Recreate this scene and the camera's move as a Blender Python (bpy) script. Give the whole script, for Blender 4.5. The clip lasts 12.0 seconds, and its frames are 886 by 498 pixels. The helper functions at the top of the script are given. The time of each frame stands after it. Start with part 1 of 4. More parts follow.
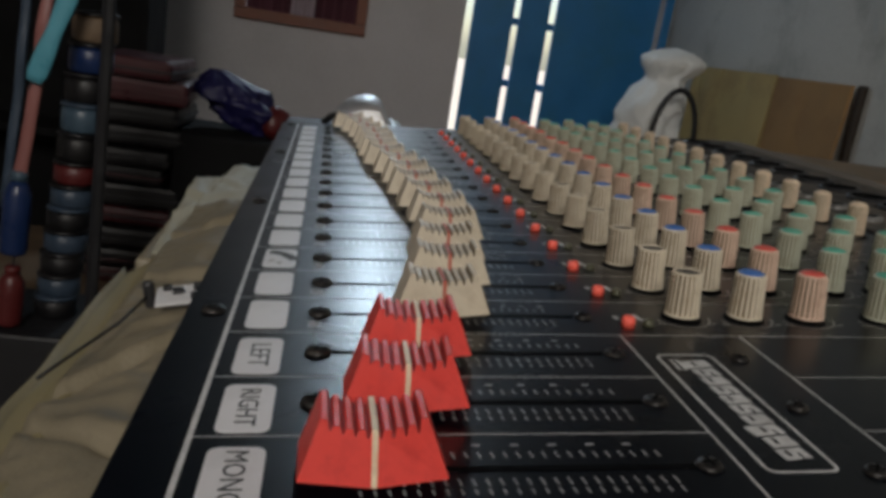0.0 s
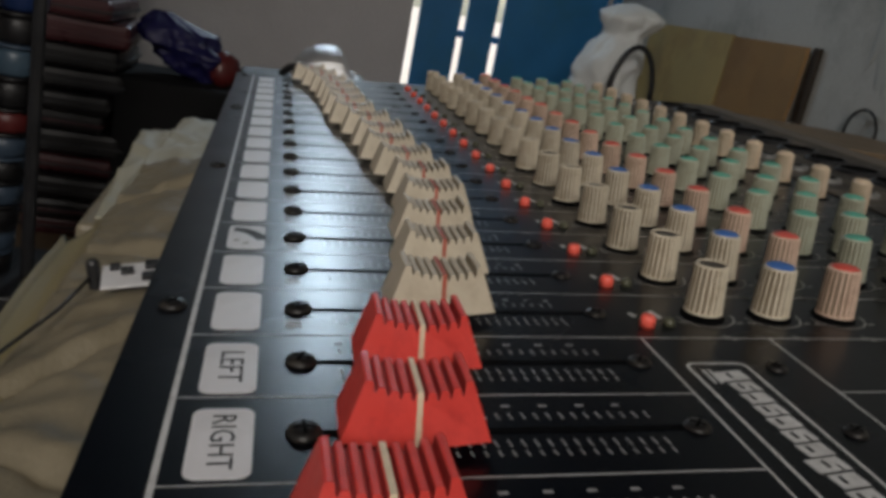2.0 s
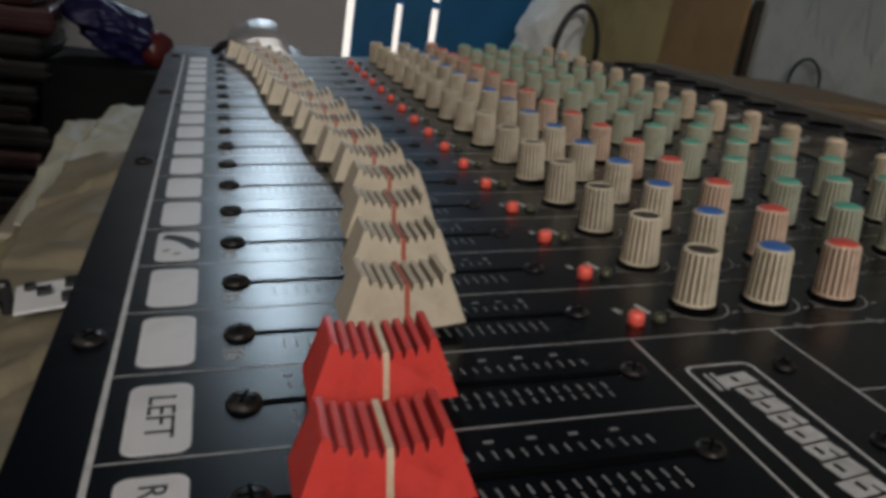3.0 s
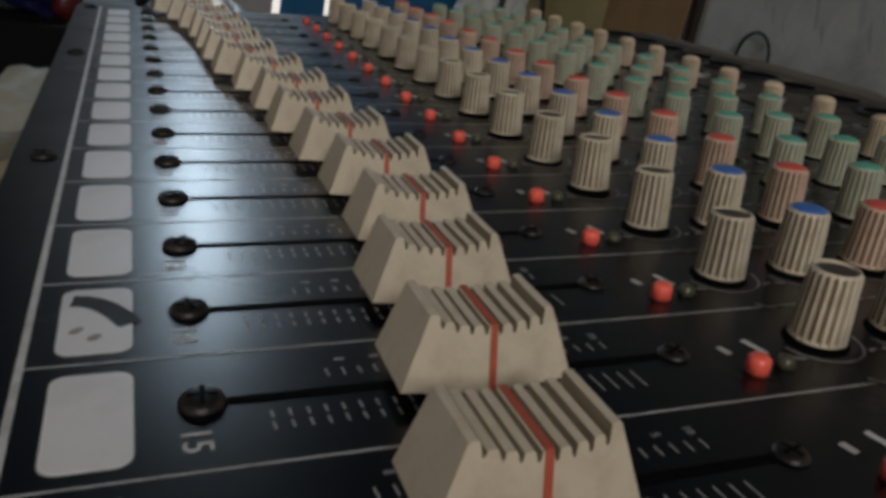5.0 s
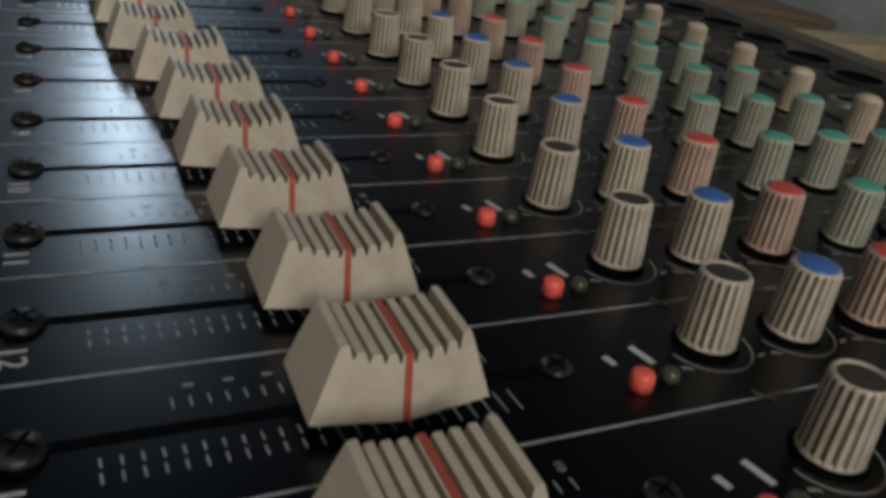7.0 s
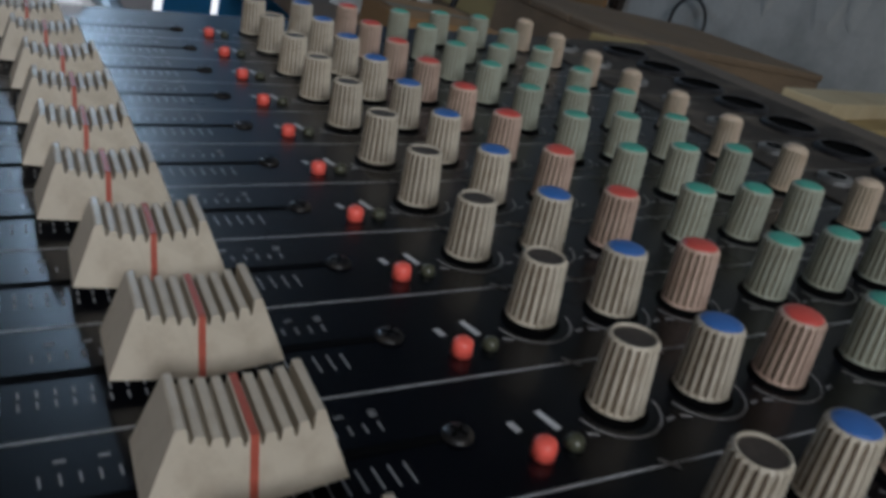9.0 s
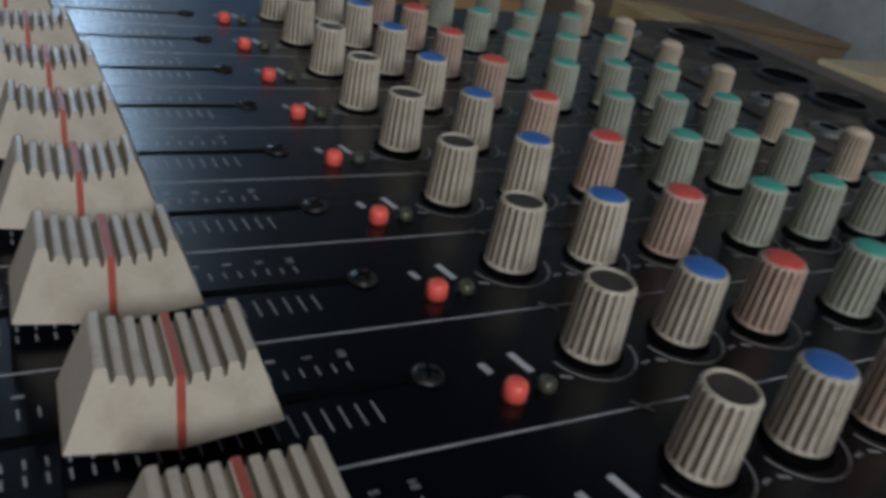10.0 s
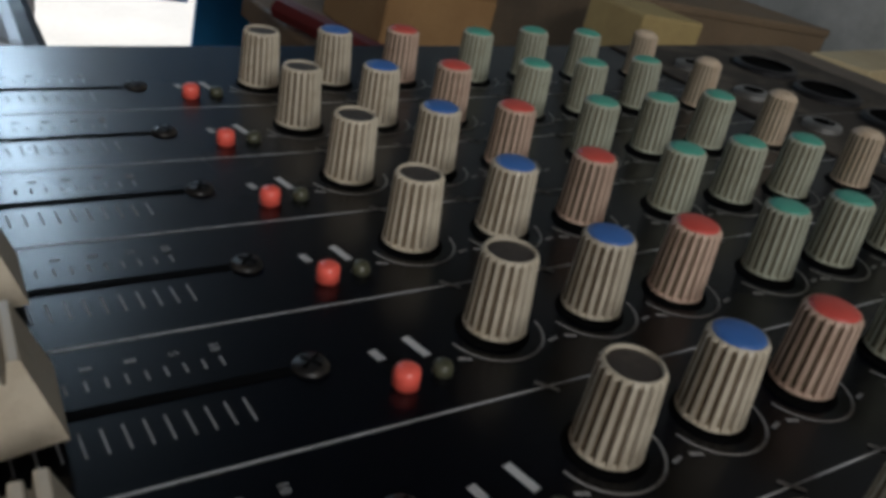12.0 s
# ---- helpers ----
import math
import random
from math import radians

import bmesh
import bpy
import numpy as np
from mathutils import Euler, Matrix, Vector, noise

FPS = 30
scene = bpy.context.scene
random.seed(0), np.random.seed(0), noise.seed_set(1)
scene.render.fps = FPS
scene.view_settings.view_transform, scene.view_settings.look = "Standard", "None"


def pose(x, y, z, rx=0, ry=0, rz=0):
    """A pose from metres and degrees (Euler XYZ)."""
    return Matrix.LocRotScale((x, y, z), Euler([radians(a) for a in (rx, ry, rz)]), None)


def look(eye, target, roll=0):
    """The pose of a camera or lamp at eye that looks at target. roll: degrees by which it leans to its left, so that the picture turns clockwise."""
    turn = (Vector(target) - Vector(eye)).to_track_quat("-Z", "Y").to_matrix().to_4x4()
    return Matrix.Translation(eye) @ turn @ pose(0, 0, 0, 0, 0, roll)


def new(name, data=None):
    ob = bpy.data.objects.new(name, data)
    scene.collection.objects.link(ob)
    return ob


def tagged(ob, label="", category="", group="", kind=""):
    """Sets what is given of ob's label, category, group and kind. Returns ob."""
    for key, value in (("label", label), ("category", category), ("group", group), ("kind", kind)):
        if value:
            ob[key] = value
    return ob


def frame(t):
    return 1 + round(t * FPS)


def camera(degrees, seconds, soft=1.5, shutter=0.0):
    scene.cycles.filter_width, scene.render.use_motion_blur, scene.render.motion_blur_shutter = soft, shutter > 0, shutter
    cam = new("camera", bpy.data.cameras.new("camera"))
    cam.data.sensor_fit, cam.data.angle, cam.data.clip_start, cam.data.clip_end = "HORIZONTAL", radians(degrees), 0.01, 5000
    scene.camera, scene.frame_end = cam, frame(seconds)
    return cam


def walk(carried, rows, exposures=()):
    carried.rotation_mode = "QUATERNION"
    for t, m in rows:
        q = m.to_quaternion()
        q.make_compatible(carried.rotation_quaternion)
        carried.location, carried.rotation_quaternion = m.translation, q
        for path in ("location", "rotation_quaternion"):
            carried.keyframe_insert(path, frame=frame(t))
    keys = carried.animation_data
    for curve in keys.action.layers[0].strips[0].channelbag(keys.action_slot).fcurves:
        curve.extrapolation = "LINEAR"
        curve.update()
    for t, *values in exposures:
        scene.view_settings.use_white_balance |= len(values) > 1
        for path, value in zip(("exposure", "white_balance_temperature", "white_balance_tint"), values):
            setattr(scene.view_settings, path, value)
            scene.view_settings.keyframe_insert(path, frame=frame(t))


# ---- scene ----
cam = camera(56.83, 12.0, soft=4.0, shutter=0.4)
# seconds, place in metres, yaw, pitch, lean
PATH = (
    (0, 0.0019, -0.2299, 0.0825, -7.376, -14.951, -3.379),
    (0.5, -0.0012, -0.2226, 0.0804, -8.346, -15.913, -3.454),
    (1, -0.0026, -0.2120, 0.0795, -9.584, -16.879, -3.947),
    (1.5, -0.0055, -0.1999, 0.0815, -10.696, -17.707, -4.312),
    (2, -0.0067, -0.1945, 0.0821, -10.625, -18.091, -5.274),
    (2.5, -0.0035, -0.1808, 0.0809, -12.226, -19.064, -4.121),
    (3, -0.0025, -0.1669, 0.0811, -14.806, -20.003, -3.080),
    (4.8, -0.0084, -0.0841, 0.0685, -19.324, -21.915, -4.920),
    (5, -0.0067, -0.0744, 0.0675, -19.453, -22.061, -5.308),
    (5.5, -0.0024, -0.0564, 0.0611, -21.060, -21.809, -6.750),
    (6, 0.0015, -0.0341, 0.0619, -22.367, -24.176, -7.402),
    (6.5, 0.0042, -0.0151, 0.0725, -24.399, -26.628, -7.390),
    (6.7, 0.0062, -0.0105, 0.0757, -23.573, -28.320, -7.731),
    (8.3, 0.0163, 0.0551, 0.0839, -22.945, -26.871, -7.549),
    (8.5, 0.0178, 0.0634, 0.0803, -24.609, -25.345, -9.034),
    (9, 0.0198, 0.0886, 0.0838, -25.517, -25.925, -9.249),
    (9.5, 0.0194, 0.1134, 0.0862, -25.635, -27.289, -9.181),
    (10, 0.0247, 0.1467, 0.0802, -25.505, -28.756, -9.661),
    (10.5, 0.0305, 0.1761, 0.0705, -25.977, -30.717, -9.784),
    (11, 0.0381, 0.2020, 0.0711, -27.791, -30.568, -10.488),
    (11.5, 0.0409, 0.2204, 0.0766, -26.641, -29.358, -9.697),
    (12, 0.0395, 0.2381, 0.0751, -29.552, -29.030, -8.813),
)
# the console leans 5.5 degrees towards its user; all its parts are laid out flat in its own axes:
# x across it from the faders to the sockets, y along the row of channels, z up from the panel
DESK = pose(0, 0, 0, 0, -5.5, 0)
walk(cam, [(t, DESK @ pose(x, y, z, 90 + p, r, w)) for t, x, y, z, w, p, r in PATH],
     ((0, 0.07, 6700, 10), (3, 0.0, 6650, 10), (5.5, -0.28, 6550, 10), (6, -0.29, 6500, 10), (6.5, -0.15, 6500, 10), (8.5, 0.06, 5750, 9), (10, 0.16, 5600, 9), (10.5, 0.0, 5600, 9), (11, -0.03, 5950, 9), (12, 0.07, 6150, 9)))

# ---- light ----
world = bpy.data.worlds.new("world")
scene.world = world
world.use_nodes = True
wn = world.node_tree
sky = wn.nodes.new("ShaderNodeTexSky")
sky.sky_type, sky.sun_disc, sky.sun_elevation, sky.sun_rotation = "NISHITA", False, radians(50), radians(200)
wn.nodes["Background"].inputs[1].default_value = 0.15
wn.links.new(sky.outputs[0], wn.nodes["Background"].inputs[0])


def area_lamp(name, m, sx, sy, watts, colour):
    d = bpy.data.lights.new(name, "AREA")
    d.shape, d.size, d.size_y, d.energy, d.color = "RECTANGLE", sx, sy, watts, colour
    ob = new(name, d)
    ob.matrix_world = m
    return ob


sun_data = bpy.data.lights.new("sun", "SUN")
sun_data.energy, sun_data.angle, sun_data.color = 5.0, radians(0.5), (1.0, 0.95, 0.88)
new("sun", sun_data).matrix_world = look((0, 6, 8), (0.6, 3.6, 0))
# daylight in the high opening over the door
for z, tall, watts in ((1.375, 0.27, 3.3), (1.06, 0.26, 3.0), (0.84, 0.12, 0.6)):
    area_lamp("skylight_far", look((0.085, 3.02, z), (0.1, 0.6, z - 1.24)), 0.15, tall, watts, (0.66, 0.84, 1.0))
# fill lamp in an added, unseen window behind the camera
area_lamp("fill_near", look((-0.35, -1.92, 1.18), (0.1, 0.3, 0.0)), 0.75, 0.60, 27, (1.0, 0.95, 0.88))
scene.view_settings.exposure = 0.0


# ---- materials ----
def material(name, colour, rough=0.5, metal=0.0, var=0.15, scale=60.0, fine=900.0, bump=0.1, spec=0.5, stain=None, stain_amt=0.5,
             stain_scale=None, coat=0.0, rough_var=0.1, random_tint=0.0):
    m = bpy.data.materials.new(name)
    m.use_nodes = True
    t = m.node_tree
    N, L = t.nodes, t.links
    b = N["Principled BSDF"]
    co = N.new("ShaderNodeTexCoord")
    n1 = N.new("ShaderNodeTexNoise")
    n1.inputs["Scale"].default_value, n1.inputs["Detail"].default_value = scale, 6
    n2 = N.new("ShaderNodeTexNoise")
    n2.inputs["Scale"].default_value, n2.inputs["Detail"].default_value = fine, 3
    for n in (n1, n2):
        L.new(co.outputs["Object"], n.inputs["Vector"])
    mix = N.new("ShaderNodeMix")
    mix.data_type = "RGBA"
    mix.inputs["A"].default_value = (*[c * (1 - var) for c in colour], 1)
    mix.inputs["B"].default_value = (*[min(1, c * (1 + var)) for c in colour], 1)
    add = N.new("ShaderNodeMath")
    add.operation = "ADD"
    L.new(n1.outputs["Fac"], add.inputs[0])
    half = N.new("ShaderNodeMath")
    half.operation = "MULTIPLY_ADD"
    half.inputs[1].default_value, half.inputs[2].default_value = 0.6, -0.3
    L.new(n2.outputs["Fac"], half.inputs[0])
    L.new(half.outputs[0], add.inputs[1])
    L.new(add.outputs[0], mix.inputs["Factor"])
    out = mix.outputs["Result"]
    if stain:
        n3 = N.new("ShaderNodeTexNoise")
        n3.inputs["Scale"].default_value, n3.inputs["Detail"].default_value = stain_scale or scale * 0.4, 8
        n3.inputs["Roughness"].default_value = 0.65
        L.new(co.outputs["Object"], n3.inputs["Vector"])
        ramp = N.new("ShaderNodeMapRange")
        ramp.inputs["From Min"].default_value, ramp.inputs["From Max"].default_value = 0.48, 0.72
        ramp.inputs["To Max"].default_value = stain_amt
        L.new(n3.outputs["Fac"], ramp.inputs["Value"])
        m3 = N.new("ShaderNodeMix")
        m3.data_type = "RGBA"
        m3.inputs["B"].default_value = (*stain, 1)
        L.new(ramp.outputs["Result"], m3.inputs["Factor"])
        L.new(out, m3.inputs["A"])
        out = m3.outputs["Result"]
    if random_tint:
        oi = N.new("ShaderNodeObjectInfo")
        hsv = N.new("ShaderNodeHueSaturation")
        mr = N.new("ShaderNodeMapRange")
        mr.inputs["To Min"].default_value, mr.inputs["To Max"].default_value = 1 - random_tint, 1 + random_tint
        L.new(oi.outputs["Random"], mr.inputs["Value"])
        L.new(mr.outputs["Result"], hsv.inputs["Value"])
        L.new(out, hsv.inputs["Color"])
        out = hsv.outputs["Color"]
    L.new(out, b.inputs["Base Color"])
    rr = N.new("ShaderNodeMapRange")
    rr.inputs["From Min"].default_value, rr.inputs["From Max"].default_value = 0.3, 0.7
    rr.inputs["To Min"].default_value, rr.inputs["To Max"].default_value = max(0.02, rough - rough_var), min(1, rough + rough_var)
    L.new(n1.outputs["Fac"], rr.inputs["Value"])
    L.new(rr.outputs["Result"], b.inputs["Roughness"])
    b.inputs["Metallic"].default_value = metal
    b.inputs["Specular IOR Level"].default_value = spec
    b.inputs["Coat Weight"].default_value = coat
    b.inputs["Coat Roughness"].default_value = 0.25
    if bump:
        bp = N.new("ShaderNodeBump")
        bp.inputs["Strength"].default_value, bp.inputs["Distance"].default_value = bump, 0.3 / fine
        L.new(n2.outputs["Fac"], bp.inputs["Height"])
        L.new(bp.outputs["Normal"], b.inputs["Normal"])
    return m


def glass(name, colour, rough=0.05):
    m = bpy.data.materials.new(name)
    m.use_nodes = True
    b = m.node_tree.nodes["Principled BSDF"]
    b.inputs["Base Color"].default_value = (*colour, 1)
    b.inputs["Roughness"].default_value = rough
    b.inputs["Transmission Weight"].default_value = 1.0
    return m


PANEL = material("panel_black", (0.0009, 0.0013, 0.0034), 0.38, var=0.4, scale=25, fine=1500, bump=0.01, stain=(0.02, 0.018, 0.016), stain_amt=0.02,
                 stain_scale=60, rough_var=0.05, spec=0.05, coat=0.75)
PANEL_DUST = material("panel_dusty", (0.045, 0.039, 0.033), 0.7, var=0.35, scale=40, fine=1200, bump=0.05, spec=0.25, stain=(0.19, 0.16, 0.125), stain_amt=0.8, stain_scale=35)
PANEL_SIDE = material("panel_side_black", (0.012, 0.012, 0.014), 0.5, var=0.3, scale=40, stain=(0.10, 0.09, 0.08), stain_amt=0.3)
PRINT = material("white_print", (0.56, 0.56, 0.56), 0.5, var=0.25, scale=150, fine=2000, bump=0, stain=(0.12, 0.11, 0.10), stain_amt=0.5, stain_scale=250)
PRINT_DIM = material("worn_print", (0.30, 0.29, 0.28), 0.55, var=0.3, scale=200, fine=2000, bump=0, stain=(0.05, 0.04, 0.035), stain_amt=0.8, stain_scale=300)
STICKER = material("label_white", (0.68, 0.68, 0.70), 0.42, var=0.08, scale=120, fine=1500, bump=0.03, stain=(0.4, 0.39, 0.38), stain_amt=0.4, random_tint=0.05)
TICK = material("scale_print", (0.30, 0.30, 0.305), 0.5, var=0.3, scale=150, fine=2000, bump=0, stain=(0.06, 0.055, 0.05), stain_amt=0.7, stain_scale=220)
DUSTY = material("dusty_rail", (0.12, 0.10, 0.08), 0.75, var=0.3, scale=30, stain=(0.20, 0.165, 0.125), stain_amt=0.6)
INK = material("label_ink", (0.02, 0.02, 0.022), 0.6, var=0.2, bump=0)
BEIGE = material("cap_beige", (0.57, 0.50, 0.39), 0.45, var=0.08, scale=150, fine=2500, bump=0.06, stain=(0.34, 0.27, 0.18), stain_amt=0.45, stain_scale=220, random_tint=0.05)
# groove colours: cap colours roughly halved, painted shade between the ridges
BEIGE_GROOVE = material("cap_groove_shade", (0.29, 0.24, 0.17), 0.7, var=0.25, scale=300, fine=2500, bump=0.1)
RED = material("cap_red", (0.72, 0.062, 0.05), 0.42, var=0.1, scale=150, fine=2500, bump=0.06, stain=(0.45, 0.03, 0.03), stain_amt=0.5, stain_scale=250)
RED_GROOVE = material("cap_red_groove_shade", (0.36, 0.026, 0.024), 0.6, var=0.2, scale=300)
CAP_LINE = material("cap_red_line", (0.42, 0.09, 0.055), 0.5, var=0.25, scale=500, bump=0)
CAP_LINE_PALE = material("cap_cream_line", (0.75, 0.62, 0.45), 0.5, var=0.25, scale=500, bump=0, stain=(0.5, 0.2, 0.12), stain_amt=0.5)
KNOB = material("knob_beige", (0.60, 0.535, 0.42), 0.5, var=0.1, scale=250, fine=2500, bump=0.08, stain=(0.30, 0.235, 0.145), stain_amt=0.6, stain_scale=200, random_tint=0.1)
KNOB_GREEN = material("knob_green_beige", (0.405, 0.42, 0.33), 0.5, var=0.1, scale=250, fine=2500, bump=0.08, stain=(0.22, 0.20, 0.13), stain_amt=0.6, stain_scale=200, random_tint=0.1)
KNOB_PINK = material("knob_pink_beige", (0.59, 0.43, 0.335), 0.5, var=0.1, scale=250, fine=2500, bump=0.08, stain=(0.30, 0.17, 0.12), stain_amt=0.6, stain_scale=200, random_tint=0.1)
KNOB_ORANGE = material("knob_tan", (0.60, 0.485, 0.36), 0.5, var=0.1, scale=250, fine=2500, bump=0.08, stain=(0.40, 0.26, 0.13), stain_amt=0.5, stain_scale=200, random_tint=0.1)
# groove colours: shade and grime of the flutes put into darker materials
FLUTE_PALE = material("flute_shade_pale", (0.18, 0.165, 0.11), 0.7, var=0.25, scale=400, fine=2500, bump=0.1, random_tint=0.15)
FLUTE = material("flute_shade_grime", (0.15, 0.11, 0.068), 0.75, var=0.3, scale=400, fine=2500, bump=0.1, random_tint=0.2)
INSERT_DARK = material("insert_dark", (0.045, 0.036, 0.03), 0.6, var=0.3, scale=300, stain=(0.16, 0.13, 0.10), stain_amt=0.5)
INSERT_BLUE = material("insert_blue", (0.05, 0.15, 0.44), 0.45, var=0.15, scale=300, stain=(0.10, 0.16, 0.34), stain_amt=0.5)
INSERT_RED = material("insert_red", (0.62, 0.09, 0.07), 0.45, var=0.15, scale=300, stain=(0.42, 0.17, 0.13), stain_amt=0.5)
INSERT_GREEN = material("insert_green", (0.09, 0.37, 0.28), 0.45, var=0.15, scale=300, stain=(0.20, 0.32, 0.24), stain_amt=0.5)
BUTTON = material("button_red", (0.95, 0.14, 0.10), 0.35, var=0.1, scale=500, bump=0.02)
LED = material("led_olive", (0.07, 0.072, 0.045), 0.3, var=0.2, scale=500, bump=0)
SCREW = material("screw_black", (0.016, 0.015, 0.015), 0.42, metal=0.3, var=0.3, scale=500, stain=(0.18, 0.15, 0.11), stain_amt=0.35)
MATT_BLACK = material("slot_black", (0.002, 0.002, 0.0022), 0.8, var=0.3, scale=300, spec=0.06)
STEEL = material("worn_steel", (0.45, 0.45, 0.44), 0.4, metal=0.9, var=0.2, scale=80)
SILVER = material("bright_silver", (0.80, 0.80, 0.81), 0.46, metal=0.9, var=0.08, scale=30)
PLASTER = material("plaster_grey", (0.64, 0.615, 0.62), 0.9, var=0.14, scale=2.2, fine=90, bump=0.5, stain=(0.50, 0.48, 0.475), stain_amt=0.6, stain_scale=1.2)
PLASTER_RIGHT = material("plaster_damp", (0.52, 0.525, 0.50), 0.9, var=0.18, scale=3.0, fine=90, bump=0.5, stain=(0.15, 0.16, 0.145), stain_amt=0.85, stain_scale=2.2)
WHITEWASH = material("whitewash", (0.47, 0.48, 0.46), 0.85, var=0.12, scale=12, fine=120, bump=0.4, stain=(0.40, 0.41, 0.40), stain_amt=0.6)
# unseen ceiling, darkened so that the panel's reflections stay black
CEILING = material("ceiling_dark", (0.035, 0.032, 0.03), 0.9, var=0.1, scale=2, fine=60, bump=0.3)
CONCRETE = material("floor_concrete", (0.22, 0.21, 0.20), 0.8, var=0.25, scale=4, fine=80, bump=0.5, stain=(0.12, 0.11, 0.10), stain_amt=0.6)
EARTH = material("sunlit_ground", (0.55, 0.51, 0.45), 0.95, var=0.2, scale=3, fine=60, bump=0.6)
DOOR_BLUE = material("door_blue", (0.022, 0.20, 0.47), 0.4, var=0.2, scale=9, fine=160, bump=0.3, stain=(0.03, 0.18, 0.30), stain_amt=0.7, stain_scale=5)
WOOD_RED = material("frame_redwood", (0.26, 0.11, 0.075), 0.6, var=0.25, scale=14, fine=180, bump=0.4)
CURTAIN = material("curtain_maroon", (0.10, 0.03, 0.045), 0.85, var=0.3, scale=12, fine=300, bump=0.4)
CURTAIN_PALE = material("curtain_pale", (0.42, 0.34, 0.38), 0.85, var=0.2, scale=12, fine=300, bump=0.4)
CARDBOARD = material("cardboard", (0.47, 0.36, 0.155), 0.8, var=0.15, scale=8, fine=250, bump=0.25, stain=(0.26, 0.16, 0.07), stain_amt=0.6, stain_scale=5)
CARDBOARD_DARK = material("cardboard_brown", (0.34, 0.20, 0.085), 0.8, var=0.2, scale=8, fine=250, bump=0.25, stain=(0.20, 0.10, 0.04), stain_amt=0.6, stain_scale=6)
BAG_WHITE = material("sack_white", (0.82, 0.84, 0.83), 0.5, var=0.1, scale=25, fine=300, bump=0.5)
BLACK = material("black_plastic", (0.014, 0.014, 0.016), 0.45, var=0.3, scale=60)
WOOD = material("bench_wood", (0.17, 0.115, 0.07), 0.65, var=0.3, scale=10, fine=220, bump=0.5, stain=(0.07, 0.05, 0.035), stain_amt=0.6)
BATTEN = material("batten_dark", (0.035, 0.024, 0.016), 0.7, var=0.3, scale=14, fine=200, bump=0.4)
CRATE = material("crate_wood", (0.24, 0.17, 0.105), 0.7, var=0.3, scale=9, fine=200, bump=0.5, stain=(0.11, 0.08, 0.055), stain_amt=0.6)
PINE = material("plank_pale", (0.62, 0.52, 0.32), 0.6, var=0.12, scale=20, fine=220, bump=0.3, stain=(0.42, 0.31, 0.15), stain_amt=0.5)
KHAKI = material("cover_khaki", (0.225, 0.19, 0.10), 0.6, var=0.15, scale=25, fine=700, bump=0.4, stain=(0.20, 0.165, 0.09), stain_amt=0.6, stain_scale=14)
PAPER = material("paper_tan", (0.205, 0.175, 0.12), 0.5, var=0.12, scale=40, fine=600, bump=0.5, stain=(0.17, 0.145, 0.095), stain_amt=0.5, stain_scale=30)
PAPER_PALE = material("paper_pale", (0.36, 0.345, 0.265), 0.6, var=0.1, scale=40, fine=600, bump=0.4)
# near-black that stands for the deep shade in the left corner
SHADE_BLACK = material("shade_black", (0.004, 0.004, 0.0045), 0.8, var=0.3, scale=10, spec=0.2)
# left-corner cases, bag and tins: base colours darkened to stand for shade
CASE_DARK = material("case_dark", (0.0055, 0.005, 0.0062), 0.45, var=0.4, scale=20, random_tint=0.4)
CASE_RED = material("case_maroon", (0.06, 0.015, 0.018), 0.35, var=0.3, scale=20)
BLUE_BAG = material("bag_violet", (0.010, 0.009, 0.062), 0.45, var=0.3, scale=18, fine=300, bump=0.5)
PINK = material("pack_pink", (0.26, 0.10, 0.09), 0.45, var=0.2, scale=30, stain=(0.30, 0.10, 0.09), stain_amt=0.6)
CYAN = material("pack_cyan", (0.09, 0.33, 0.42), 0.35, var=0.2, scale=30)
BLUE_DEEP = material("pack_blue", (0.007, 0.022, 0.085), 0.35, var=0.2, scale=30)
CRIMSON = material("pack_crimson", (0.09, 0.011, 0.011), 0.4, var=0.2, scale=30)
SLATE = material("pack_slate", (0.035, 0.055, 0.085), 0.4, var=0.25, scale=30)
SKYBLUE = material("pack_sky", (0.05, 0.085, 0.12), 0.35, var=0.2, scale=30)


# ---- building helpers ----
def mesh_of(name, bm, mats, smooth=False):
    me = bpy.data.meshes.new(name)
    bm.normal_update()
    bm.to_mesh(me)
    bm.free()
    for m in mats if isinstance(mats, (list, tuple)) else (mats,):
        me.materials.append(m)
    if smooth:
        for p in me.polygons:
            p.use_smooth = True
    return me


def part(name, bm, mats, parent, label="", m=None, smooth=False):
    me = bm if isinstance(bm, bpy.types.Mesh) else mesh_of(name, bm, mats, smooth)
    ob = new(name, me)
    ob.parent = parent
    if m is not None:
        ob.matrix_basis = m
    return tagged(ob, label)


def thing(name, label, category, m=None, group="", kind=""):
    ob = tagged(new(name), label, category, group, kind)
    ob.empty_display_size = 0.02
    if m is not None:
        ob.matrix_basis = m
    return ob


def solid(name, bm, mats, label, category, m=None, group="", kind="", smooth=False):
    ob = tagged(new(name, mesh_of(name, bm, mats, smooth)), label, category, group, kind)
    if m is not None:
        ob.matrix_basis = m
    return ob


def add_box(bm, x0, x1, y0, y1, z0, z1, bevel=0.0, mat=0, segments=2):
    r = bmesh.ops.create_cube(bm, size=1.0, matrix=Matrix.LocRotScale(((x0 + x1) / 2, (y0 + y1) / 2, (z0 + z1) / 2), None, (x1 - x0, y1 - y0, z1 - z0)))
    vs = r["verts"]
    fs = list({f for v in vs for f in v.link_faces})
    for f in fs:
        f.material_index = mat
    if bevel:
        es = list({e for v in vs for e in v.link_edges})
        out = bmesh.ops.bevel(bm, geom=es, offset=bevel, segments=segments, affect="EDGES", profile=0.5)
        for f in out["faces"]:
            f.material_index = mat
    return bm


